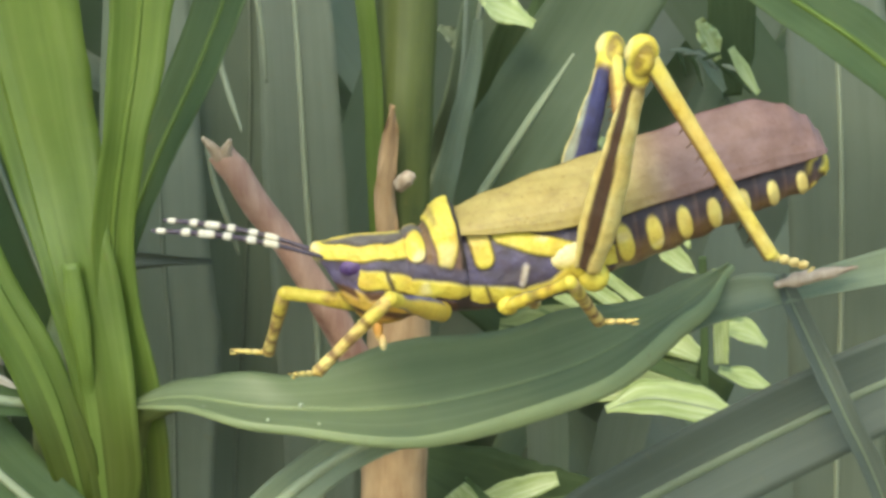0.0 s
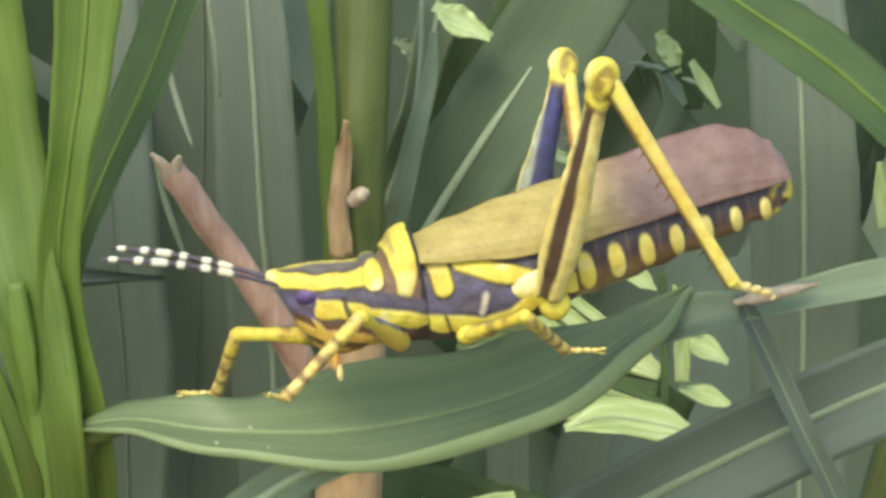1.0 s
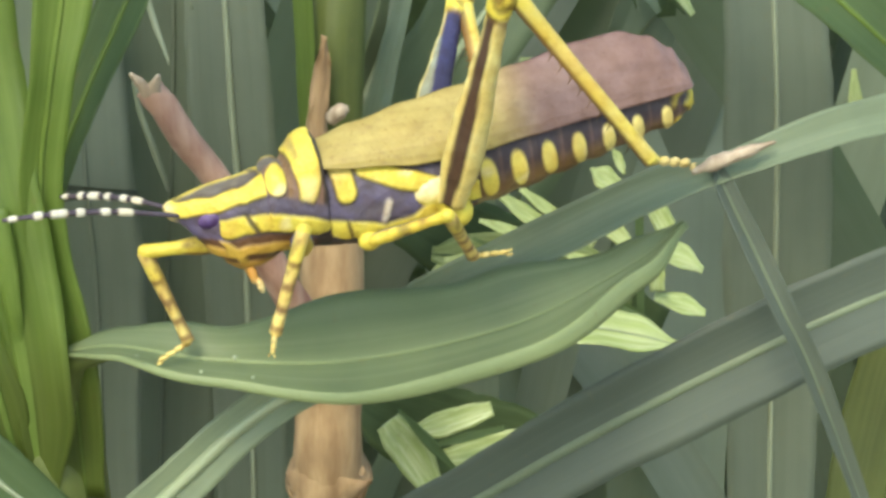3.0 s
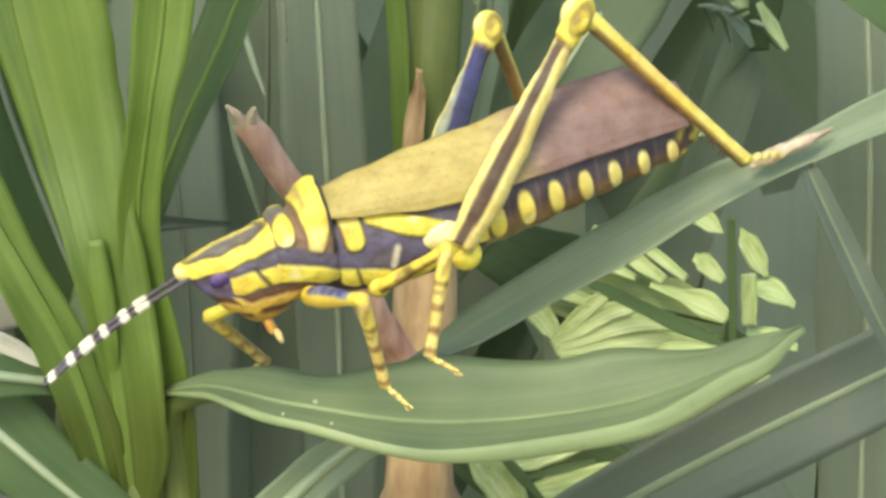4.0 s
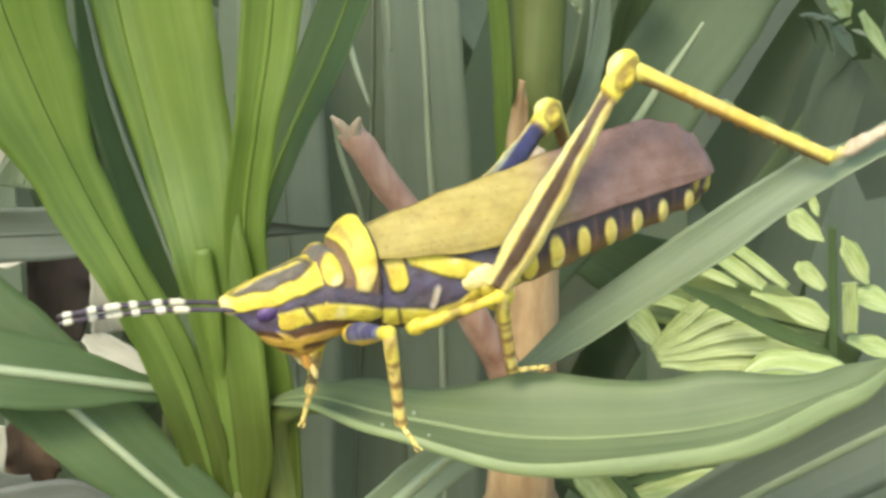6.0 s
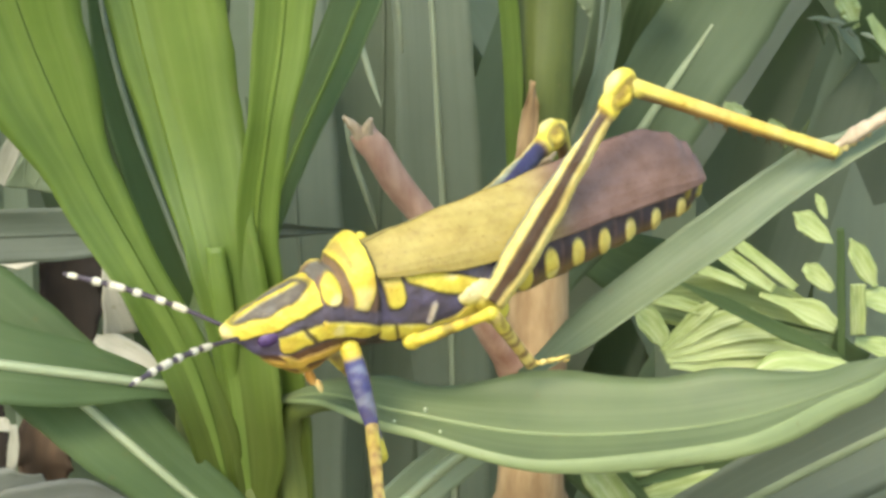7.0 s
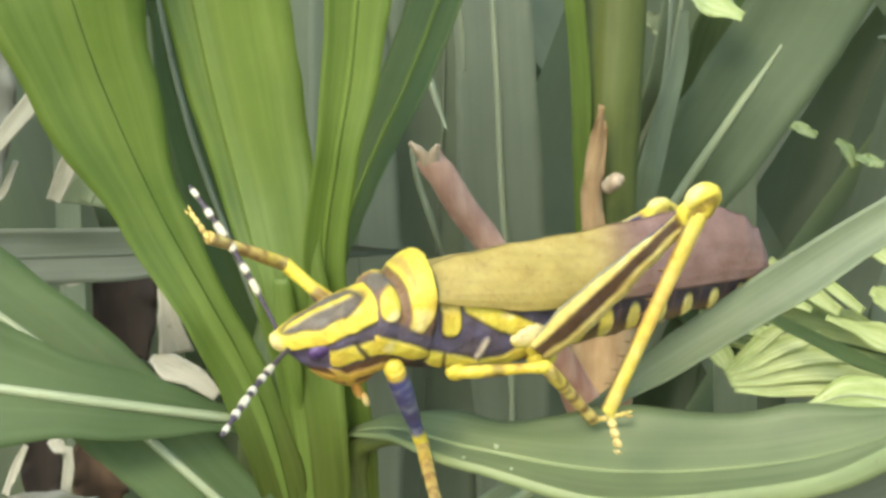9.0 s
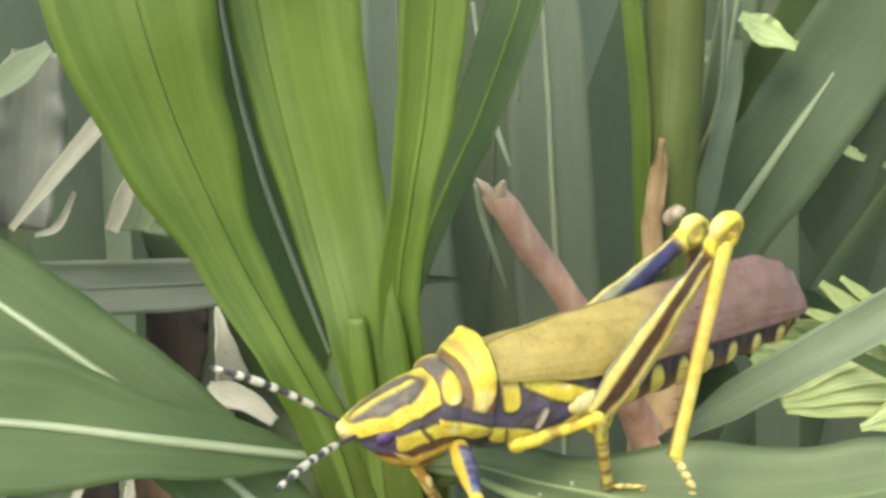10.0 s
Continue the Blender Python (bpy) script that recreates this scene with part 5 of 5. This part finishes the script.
    for name, side, hind in (("hind", 1, True), ("hind", -1, True), ("front", 1, False), ("front", -1, False), ("middle", 1, False), ("middle", -1, False)):
        if hind:
            bm = limb_mesh(20.5, [0.9, 1.15, 1.0, 0.8, 0.65, 0.85], [1.0, 1.42, 1.32, 1.0, 0.72, 0.9], n=90, ring=36)
            add_ball(bm, (20.2, 0, 0.1), (1.5, 0.8, 1.15), 24)
            add_ball(bm, (19.7, 0, -0.5), (1.0, 0.95, 0.55), 16)
            femur = coloured("hind_thigh", bm, CHITIN, hopper, paint_hind_femur(side), "dark thigh edged in yellow, blue inside", 0.18)
            bm = limb_mesh(19.5, [0.66, 0.6, 0.55, 0.53, 0.56], [0.8, 0.7, 0.63, 0.62, 0.66], n=70, ring=18, spines=9)
            add_foot(bm, 19.5, -1, 0.5)
            tibia = coloured("shin", bm, CHITIN, femur, paint_hind_tibia, "yellow shin with small spines")
        else:
            bm = limb_mesh(9.0 if name == "front" else 7.0, [0.8, 0.9, 0.75, 0.55, 0.6] if name == "front" else [0.5, 0.55, 0.48, 0.42, 0.5], [0.8, 0.95, 0.8, 0.55, 0.6] if name == "front" else [0.5, 0.6, 0.5, 0.44, 0.52], n=40, ring=20)
            add_ball(bm, (8.9 if name == "front" else 6.9, 0, 0), (0.62, 0.6, 0.62), 14)
            femur = coloured(name + "_thigh", bm, CHITIN, hopper, paint_front_femur_blue if name == "front" and side == 1 else paint_small_femur(side), "yellow and blue thigh")
            bm = limb_mesh(8.5, [0.55, 0.55, 0.5, 0.46, 0.52], [0.6, 0.6, 0.52, 0.48, 0.55], n=40, ring=14)
            add_foot(bm, 8.5, -1)
            tibia = coloured("shin", bm, CHITIN, femur, paint_small_tibia, "banded yellow shin")
        jointed[name, side] = (femur, tibia)
    for side in (1, -1):
        bm = limb_mesh(14.0, [0.24, 0.25, 0.28, 0.3, 0.3, 0.2], [0.24, 0.25, 0.28, 0.3, 0.3, 0.2], n=150, ring=12)
        for v in bm.verts:
            x = v.co.x / MM
            bead = band((x / 1.75 + 0.12 * math.sin(2.3 * x)) % 1.0 - 0.5, 0.27, 0.12) * soft(3.0, 3.6, x)
            v.co.y *= 0.75 + 0.4 * bead
            v.co.z = v.co.z * (0.75 + 0.4 * bead) + 0.5 * MM * math.sin(math.pi * x / 14.0)
        jointed["antenna", side] = coloured("antenna", bm, CHITIN, head, paint_antenna, "black antenna ringed in white")
    jointed["head", 0] = head
    return hopper, jointed


HOPPER, JOINTED = build_grasshopper()

BODY = [
    (0, pose(0.01472, 0.00013, 0.12609, 0.00, 10.32, 185.20)),
    (0.5, pose(0.01512, 0.00007, 0.12612, 0.00, 9.45, 185.05)),
    (1, pose(0.01521, 0.00015, 0.12536, 0.00, 10.20, 186.19)),
    (1.5, pose(0.01457, -0.00015, 0.12616, 0.00, 10.86, 184.39)),
    (2, pose(0.01391, -0.00008, 0.12626, -0.00, 9.14, 185.21)),
    (2.5, pose(0.01267, 0.00019, 0.12652, 0.00, 8.74, 187.68)),
    (2.7, pose(0.01106, 0.00031, 0.12698, 0.00, 8.41, 189.00)),
    (3.8, pose(0.00230, -0.00044, 0.12650, -2.00, 9.05, 188.49)),
    (4, pose(0.00136, -0.00034, 0.12609, -2.17, 10.67, 190.94)),
    (4.5, pose(-0.00074, 0.00002, 0.12574, -2.58, 10.36, 199.12)),
    (5, pose(-0.00165, 0.00006, 0.12475, -3.00, 10.50, 202.93)),
    (5.5, pose(-0.00332, -0.00016, 0.12432, -3.83, 10.66, 200.16)),
    (6, pose(-0.00380, -0.00002, 0.12382, -4.67, 6.59, 202.57)),
    (6.2, pose(-0.00452, -0.00006, 0.12344, -5.00, 5.69, 202.14)),
    (7.3, pose(-0.00544, -0.00011, 0.12181, -11.00, 9.06, 206.06)),
    (7.5, pose(-0.00646, -0.00002, 0.12143, -11.35, 8.74, 207.77)),
    (8, pose(-0.00629, -0.00015, 0.12161, -12.24, 11.12, 206.23)),
    (8.5, pose(-0.00673, -0.00028, 0.12166, -13.12, 5.79, 204.34)),
    (9, pose(-0.00629, -0.00010, 0.12338, -14.00, -3.29, 205.13)),
    (9.5, pose(-0.00646, -0.00006, 0.12008, -13.50, 3.26, 207.98)),
    (10, pose(-0.00787, -0.00014, 0.12037, -13.00, 0.98, 208.09)),
]
# the head nods down by these degrees
NODS = [(0, -6.7), (0.5, -6.1), (1, -6.8), (1.5, -7.4), (2, -2.8), (2.5, -0.9), (2.7, 5.9), (3.8, 11.1), (4, 13.2), (4.5, 13.0), (5, 7.9), (5.5, 9.7), (6, 11.3), (6.2, 15.6), (7.3, 17.6), (7.5, 27.1), (8, 17.2), (8.5, 22.2), (9, 25.6), (9.5, 14.2), (10, 22.0)]
# in millimetres, in the insect's own space: the knee and the heel of each leg at each time
KNEE_HIND_L = [(0, -14.4, 11.9, 15.6), (0.5, -13.7, 12.6, 15.5), (1, -14.2, 11.7, 15.8), (1.5, -14.9, 13, 14.9), (2, -14.2, 12.4, 15.4), (2.5, -14.3, 11.4, 15.9), (2.7, -13, 12.4, 15.8), (3.8, -18.3, 6.6, 15.6), (4, -21.4, 2.8, 13.8), (4.5, -19.7, 5.7, 14.9), (5, -17, 8, 15.9), (5.5, -20.8, 3.2, 14.3), (6, -21, 4.1, 14.1), (6.2, -21.1, 4.1, 14), (7.3, -21.7, 3, 13.6), (7.5, -21.8, 3.4, 13.5), (8, -21.2, 4.3, 14), (8.5, -20.4, 6.5, 14.3), (9, -15.1, 12.4, 15.2), (9.5, -15.4, 9.6, 16.2), (10, -14.6, 9.3, 16.5)]
HEEL_HIND_L = [(0, -21.8, 11.7, -2.5), (0.5, -21.9, 10.9, -2.2), (1, -21.5, 11.9, -2.3), (1.5, -22.3, 10.8, -3), (2, -22.4, 11.3, -2.2), (2.5, -22.9, 10.4, -1.6), (2.7, -23, 10.1, -0.8), (3.8, -30, 5.8, 0.1), (4, -33.2, 2, -1.7), (4.5, -33.3, 7.1, 0.9), (5, -31.1, 15.4, 4.6), (5.5, -35.6, 7.2, 2.1), (6, -37.2, 8.1, 4), (6.2, -37.8, 7.9, 4.8), (7.3, -38.8, 8.3, 5.8), (7.5, -39.5, 6.8, 6), (8, -38.1, 8.2, 5.1), (8.5, -35.7, 8.3, 2.3), (9, -11, 11.3, -3.9), (9.5, -10.6, 9.9, -2.7), (10, -11.2, 11.2, -2.6)]
KNEE_HIND_R = [(0, -16.9, -16.4, 11.5), (0.5, -16.8, -16.6, 11.3), (1, -16.4, -15.9, 12.2), (1.5, -16.6, -18.2, 9.7), (2, -16.1, -17.4, 10.9), (2.5, -16, -18, 10.3), (2.7, -16.4, -18.3, 9.7), (3.8, -16.7, -18.7, 9.1), (4, -18.8, -17.1, 9.4), (4.5, -20.8, -15.5, 9.1), (5, -21.2, -14.6, 9.7), (5.5, -20, -16.3, 9.1), (6, -23.6, -15.7, 4.7), (6.2, -24.5, -15.4, 3.3), (7.3, -24.8, -15.5, 2.1), (7.5, -24.9, -14.6, 3.5), (8, -25.9, -14, 1.6), (8.5, -26.2, -13, 2.6), (9, -27.2, -11, 2), (9.5, -26.7, -11.6, 3.1), (10, -26.4, -10.3, 5.5)]
HEEL_HIND_R = [(0, -13.6, -1.8, -1.1), (0.5, -13.8, -1.9, -1.1), (1, -13.6, -2.1, -1.2), (1.5, -13.9, -3.3, -2.5), (2, -14.1, -2.5, -1.4), (2.5, -14, -2.6, -1.4), (2.7, -14.1, -2.9, -1.9), (3.8, -16.1, -1.7, -0.5), (4, -23.7, -24.4, -8), (4.5, -27.5, -21.7, -8.1), (5, -27.6, -21.7, -7.3), (5.5, -25.9, -23.8, -7.9), (6, -31, -24.7, -10.9), (6.2, -31.6, -25.8, -11.6), (7.3, -31, -22.8, -14.9), (7.5, -31.2, -20.7, -13.9), (8, -30.7, -20.7, -16), (8.5, -31, -19.4, -15.1), (9, -32.9, -20, -14.4), (9.5, -31.6, -18.7, -14.5), (10, -29.8, -16.2, -12.7)]
KNEE_FRONT_L = [(0, 8, 9.4, -0.1), (0.5, 8.1, 9.7, -1), (1, 6.9, 9.6, 0.7), (1.5, 8.4, 9.5, -0.8), (2, 7.8, 9.1, 0.6), (2.5, 6.9, 9.5, 0.8), (2.7, 6.1, 10.2, 0.2), (3.8, 0.1, 10.7, -2.8), (4, 1.1, 11, -2.1), (4.5, 5.2, 11, -1.2), (5, 4.6, 10.7, -0.2), (5.5, 3.8, 10.8, -0.3), (6, 3.7, 10.9, -0.7), (6.2, 3, 10.9, -0.7), (7.3, 3.5, 3, -12.8), (7.5, 2.4, 6.5, -11.8), (8, 5.5, 11.3, -3.9), (8.5, -0.4, 0.7, -11.7), (9, -0.6, 1.4, -11.7), (9.5, -1.5, 1.9, -11.2), (10, 6.4, 11, -3.7)]
HEEL_FRONT_L = [(0, 14.6, 7.7, -5.2), (0.5, 14.6, 6.7, -5.5), (1, 13.8, 10.6, -4.1), (1.5, 12.5, 4.9, -6.6), (2, 11.8, 6.9, -6.5), (2.5, 10.5, 7.7, -6.7), (2.7, 9.7, 8.7, -7.4), (3.8, 0.9, 6.3, -10), (4, 0.2, 8.5, -10.1), (4.5, 5, 6, -8.1), (5, 5.7, 12.9, -8.3), (5.5, 4, 11.2, -8.8), (6, 2.9, 9.6, -9.1), (6.2, 1.8, 9.3, -9), (7.3, 6.7, 10.9, -12.8), (7.5, 0.9, 3.9, -19.7), (8, 3.9, 8.7, -11.8), (8.5, 1.5, 9, -11.4), (9, 1.5, 9.6, -12.5), (9.5, -4.4, 1.3, -19.1), (10, 3.1, 9.3, -11.3)]
KNEE_FRONT_R = [(0, 15.5, -3.5, -1.1), (0.5, 15.9, -3.1, -2.5), (1, 15.8, -3.4, -2), (1.5, 15.9, -3, -2.4), (2, 15.9, -3.1, -3), (2.5, 15.9, -3.5, -2.8), (2.7, 15.9, -3.6, -3.4), (3.8, 11.3, -7, -5.2), (4, 10.8, -7.1, -6.7), (4.5, 11, -7, -8.8), (5, 3.2, -8.4, -10.6), (5.5, 3.3, -9.3, -9.7), (6, 2.7, -9.2, -9.7), (6.2, 2.3, -8.8, -10.1), (7.3, 1.7, -8.4, -10.3), (7.5, 1.9, -7.6, -11), (8, 9.7, -7.5, 0.7), (8.5, 9.2, -7.6, 1.1), (9, 9.6, -7.6, 0.6), (9.5, 3, -9.1, -9.8), (10, 2.1, -8.3, -10.5)]
HEEL_FRONT_R = [(0, 17.6, -9, -7.2), (0.5, 18.2, -8.4, -8.7), (1, 18.2, -8.9, -8), (1.5, 19, -8.9, -7.7), (2, 18.1, -8.9, -8.8), (2.5, 16.5, -8.4, -9.7), (2.7, 15.1, -7.1, -11.1), (3.8, 8.4, -0.7, -10.2), (4, 6.6, -10.8, -13), (4.5, 11.8, -4.6, -16.8), (5, 7.5, -1.5, -12.9), (5.5, 7.6, -2.1, -10.9), (6, 6.2, -1.5, -9.5), (6.2, 5.7, -1, -9.4), (7.3, -3.4, -10.9, -16.7), (7.5, -4, -9.1, -17), (8, 14.9, -12, 5.5), (8.5, 15.3, -9.5, 6.6), (9, 17.1, -6, 4.2), (9.5, 3.2, -0.7, -11), (10, -2, -6.5, -17.8)]
KNEE_MIDDLE_L = [(0, -6.4, 7.8, -2.2), (0.5, -6.1, 8.2, -2.5), (1, -5.7, 8.4, -2.3), (1.5, -6.7, 7.6, -2.5), (2, -6.7, 7.8, -2.7), (2.5, -7.1, 7, -2), (2.7, -7.3, 6.7, -2.1), (3.8, -7, 6.9, -1.8), (4, -6.8, 6.8, -1.2), (4.5, -8.3, 4.4, -2.1), (5, -8.2, 5, -2.3), (5.5, -8.3, 4.4, -2), (6, -8.3, 5, -2.5), (6.2, -8.3, 5, -2.5), (7.3, -6.9, 6.8, -1.5), (7.5, -8.1, 5.4, -2.6), (8, -7.3, 6.8, -2.3), (8.5, -8.2, 4.9, -2.2), (9, -8, 5.8, -2.7), (9.5, -7.9, 5.4, -1.8), (10, -6.6, 6.6, -0.7)]
HEEL_MIDDLE_L = [(0, -9, 1.7, -7.5), (0.5, -9.3, 2, -7.4), (1, -9.3, 2.6, -7.3), (1.5, -9.1, 1.5, -7.9), (2, -9.9, 1.7, -7.7), (2.5, -10.5, 0.7, -6.6), (2.7, -11.4, 0.9, -6.7), (3.8, -4.3, 5.2, -9.7), (4, -3.8, 7.7, -9.1), (4.5, -4.8, 6.6, -9.6), (5, -8.5, 2.8, -10.5), (5.5, -8.7, 2.6, -10.3), (6, -10, 2.3, -10.4), (6.2, -11, 1.9, -9.9), (7.3, -11.4, 4.8, -8.4), (7.5, -13.1, 3.8, -9.3), (8, -12.2, 4.9, -9), (8.5, -13.6, 5.3, -8.7), (9, -14, 4.8, -8.7), (9.5, -14.2, 5.2, -7.5), (10, -9.4, 5, -8.6)]
TIP_ANTENNA_L = [(0, 25.1, 0.1, 7), (0.5, 25, 0.1, 7.1), (1, 25.1, -0, 7), (1.5, 25, 0.2, 7.2), (2, 25.6, 0.2, 5.4), (2.5, 25.7, -0.4, 4.7), (2.7, 25.9, -0.6, 3.8), (3.8, 17.4, 13.9, 0.7), (4, 25.3, 2.4, -5.7), (4.5, 18.9, 13.2, 0.9), (5, 26, -1.9, -1.1), (5.5, 26, -1.9, 0.8), (6, 25.9, -2.6, 0.6), (6.2, 25.9, -2.6, 0.1), (7.3, 22, 10.3, 2.8), (7.5, 22.2, 10, 0.8), (8, 22.9, 9.2, 2.8), (8.5, 22.7, 9.5, 1.8), (9, 21, 11, -3), (9.5, 23.3, 9.4, 1.6), (10, 23.2, 9.3, 0.7)]
TIP_ANTENNA_R = [(0, 24, -6.9, 6.2), (0.5, 24.9, -5.8, 4.3), (1, 24.1, -6.5, 6.3), (1.5, 22.3, -10.1, 3.7), (2, 23.6, -8.2, 4.7), (2.5, 21.8, -10.7, 3.9), (2.7, 20.6, -12, 2.5), (3.8, 19.2, -11.7, -5.9), (4, 25.2, 0.6, -6), (4.5, 22.4, -9.8, -4.3), (5, 25, -6.5, -2.1), (5.5, 24.4, -7.8, -1.6), (6, 26.2, -1.4, 1.7), (6.2, 26.1, -0.7, 1.6), (7.3, 22.8, -7.7, 5.2), (7.5, 24.1, -6.1, 2.5), (8, 23.7, -0.6, 7.1), (8.5, 23.2, -7.6, 3.8), (9, 17.4, -10.5, 6.5), (9.5, 16.7, -14.2, -1.5), (10, 24.2, -1.4, 5.6)]


def aim(start, to, up):
    """The pose at start, in millimetres, whose x axis points to the other place and whose z axis leans to up."""
    x = (Vector(to) - Vector(start)).normalized()
    z = Vector(up) - x * x.dot(Vector(up))
    z.normalize()
    y = z.cross(x)
    return Matrix.Translation(Vector(start) * MM) @ Matrix((x, y, z)).transposed().to_4x4()


def between(rows, t):
    """The row at time t on the line between its neighbours."""
    for a, b in zip(rows, rows[1:]):
        if a[0] <= t <= b[0]:
            f = (t - a[0]) / (b[0] - a[0])
            return (t, *[p + (q - p) * f for p, q in zip(a[1:], b[1:])])


def move_leg(key, hip, knees, heels, rolls=None):
    """Moves a leg's thigh and shin; the hip is a place, or (time, place) rows; rolls turns the thigh about its own length, as (time, degrees) rows."""
    femur, tibia = JOINTED[key]
    upper, lower = [], []
    hips = hip if isinstance(hip, list) else [(0, *hip), (10, *hip)]
    times = sorted({r[0] for r in knees} | ({6.4, 6.6, 6.8, 7.0, 7.15} if rolls else set()))
    for t in times:
        k, h = Vector(between(knees, t)[1:]), Vector(between(heels, t)[1:])
        hip = between(hips, t)[1:]
        bend = k - (Vector(hip) + h) / 2
        up = (0.8, 0, 0.6) if key[0] == "hind" else bend
        if rolls:
            angle = radians(between(rolls, t)[1])
            up = (math.cos(angle), math.sin(angle), 0.0)
        a = aim(hip, k, up)
        b = aim(k, h, -bend)
        upper.append((t, a))
        lower.append((t, a.inverted() @ b))
    walk(femur, upper)
    walk(tibia, lower)


def motions():
    walk(HOPPER, BODY)
    move_leg(("hind", 1), (-8.6, 3.6, -2.2), KNEE_HIND_L, HEEL_HIND_L)
    move_leg(("hind", -1), (-7.4, -3.4, -1.4), KNEE_HIND_R, HEEL_HIND_R)
    move_leg(("front", 1), (3.6, 2.5, -3.8), KNEE_FRONT_L, HEEL_FRONT_L, [(0, -90), (6.2, -90), (7.3, 90), (10, 90)])
    move_leg(("front", -1), [(0, 7.0, -2.5, -3.8), (2.7, 7.0, -2.5, -3.8), (3.8, 3.6, -2.5, -3.8), (10, 3.6, -2.5, -3.8)], KNEE_FRONT_R, HEEL_FRONT_R)
    move_leg(("middle", 1), (-1.8, 3.0, -4.3), KNEE_MIDDLE_L, HEEL_MIDDLE_L)
    move_leg(("middle", -1), (-1.8, -3.0, -4.3), [(0, -3.0, -8.0, -0.1), (10, -2.0, -8.0, -0.1)], [(0, -5.5, -9.5, -8.0), (10, -4.5, -9.5, -8.0)])
    nods = [(t, pose(0.0045, 0, -0.0003, 0, a, 0) @ pose(-0.0045, 0, 0.0003)) for t, a in NODS]
    walk(JOINTED["head", 0], nods)
    for side, tips in ((1, TIP_ANTENNA_L), (-1, TIP_ANTENNA_R)):
        rows = []
        for (t, m), (_, *tip) in zip(nods, tips):
            base = m @ Vector((0.0122, side * 0.0009, 0.0013)) / MM
            rows.append((t, m.inverted() @ aim(base, tip, (0, 0, 1))))
        walk(JOINTED["antenna", side], rows)
    # the leaf gives way under the insect's weight; the strip swings up as the weight leaves it
    p = PERCH.location.copy()
    rim = Vector((0.008, -0.004, -0.001))
    press = ((0, 6.8, 14, 9), (1.0, 6.5, 14, 9), (2.7, 6.2, 13, 9), (3.8, 1.2, 3, 3), (4.0, 1.0, 2, 2), (4.5, 0, 0, 0), (6.2, 0, 0, 0), (8.0, 0.3, 0, 0), (10.0, 0.3, 0, 0))
    walk(PERCH, [(t, Matrix.Translation(p) @ pose(0, 0, 0.00004 * lean, 0, -lift, turn) @ Matrix.Translation(rim) @ pose(0, 0, 0, lean) @ Matrix.Translation(-rim)) for t, lift, turn, lean in press])
    q = STRIP.location.copy()
    # time, lift in degrees, how far it hangs back, and in millimetres how far it is pressed aside and down
    swing = ((0, -17, 1, 4, -1.4), (1.0, -17, 1, 4, -1.3), (2.5, -15.5, 1, 4, -0.6), (2.7, -13.5, 0.9, 3.6, -0.6), (3.8, -4.3, 0.1, 0.4, -0.2), (4.0, -4.2, 0, 0, 0), (4.5, -0.6, 0, 0, 0), (5.5, 2.0, 0, 0, 0), (6.0, 0, 0, 0, 0),
             (7.3, 3, 0, 0, 0), (8, 4, 0, 0, 0), (8.5, 0, 0, 0, 0), (9, -1, 0, 0, 0), (9.5, -2.2, 0, 0, 0), (10, -4, 0, 0, 0))
    rows = [(t, Matrix.Translation(q) @ pose(aside * MM, 0.008 * back, -0.0021 * back + down * MM, 0, -lift, 0)) for t, lift, back, aside, down in swing]
    walk(STRIP, rows)
    rows = [(t, Matrix.Translation(q) @ pose(0, 0.008 * back, -0.0021 * back, 0, -lift, 0)) for t, lift, back, aside, down in swing]
    # the thin leaf that hangs from the strip's knot rides up with it
    knot = Vector((0.0423, 0.016, 0.12119))
    held = rows[2][1].inverted() @ knot
    walk(HANGING, [(t, Matrix.Translation(m @ held - knot)) for t, m in rows])


motions()
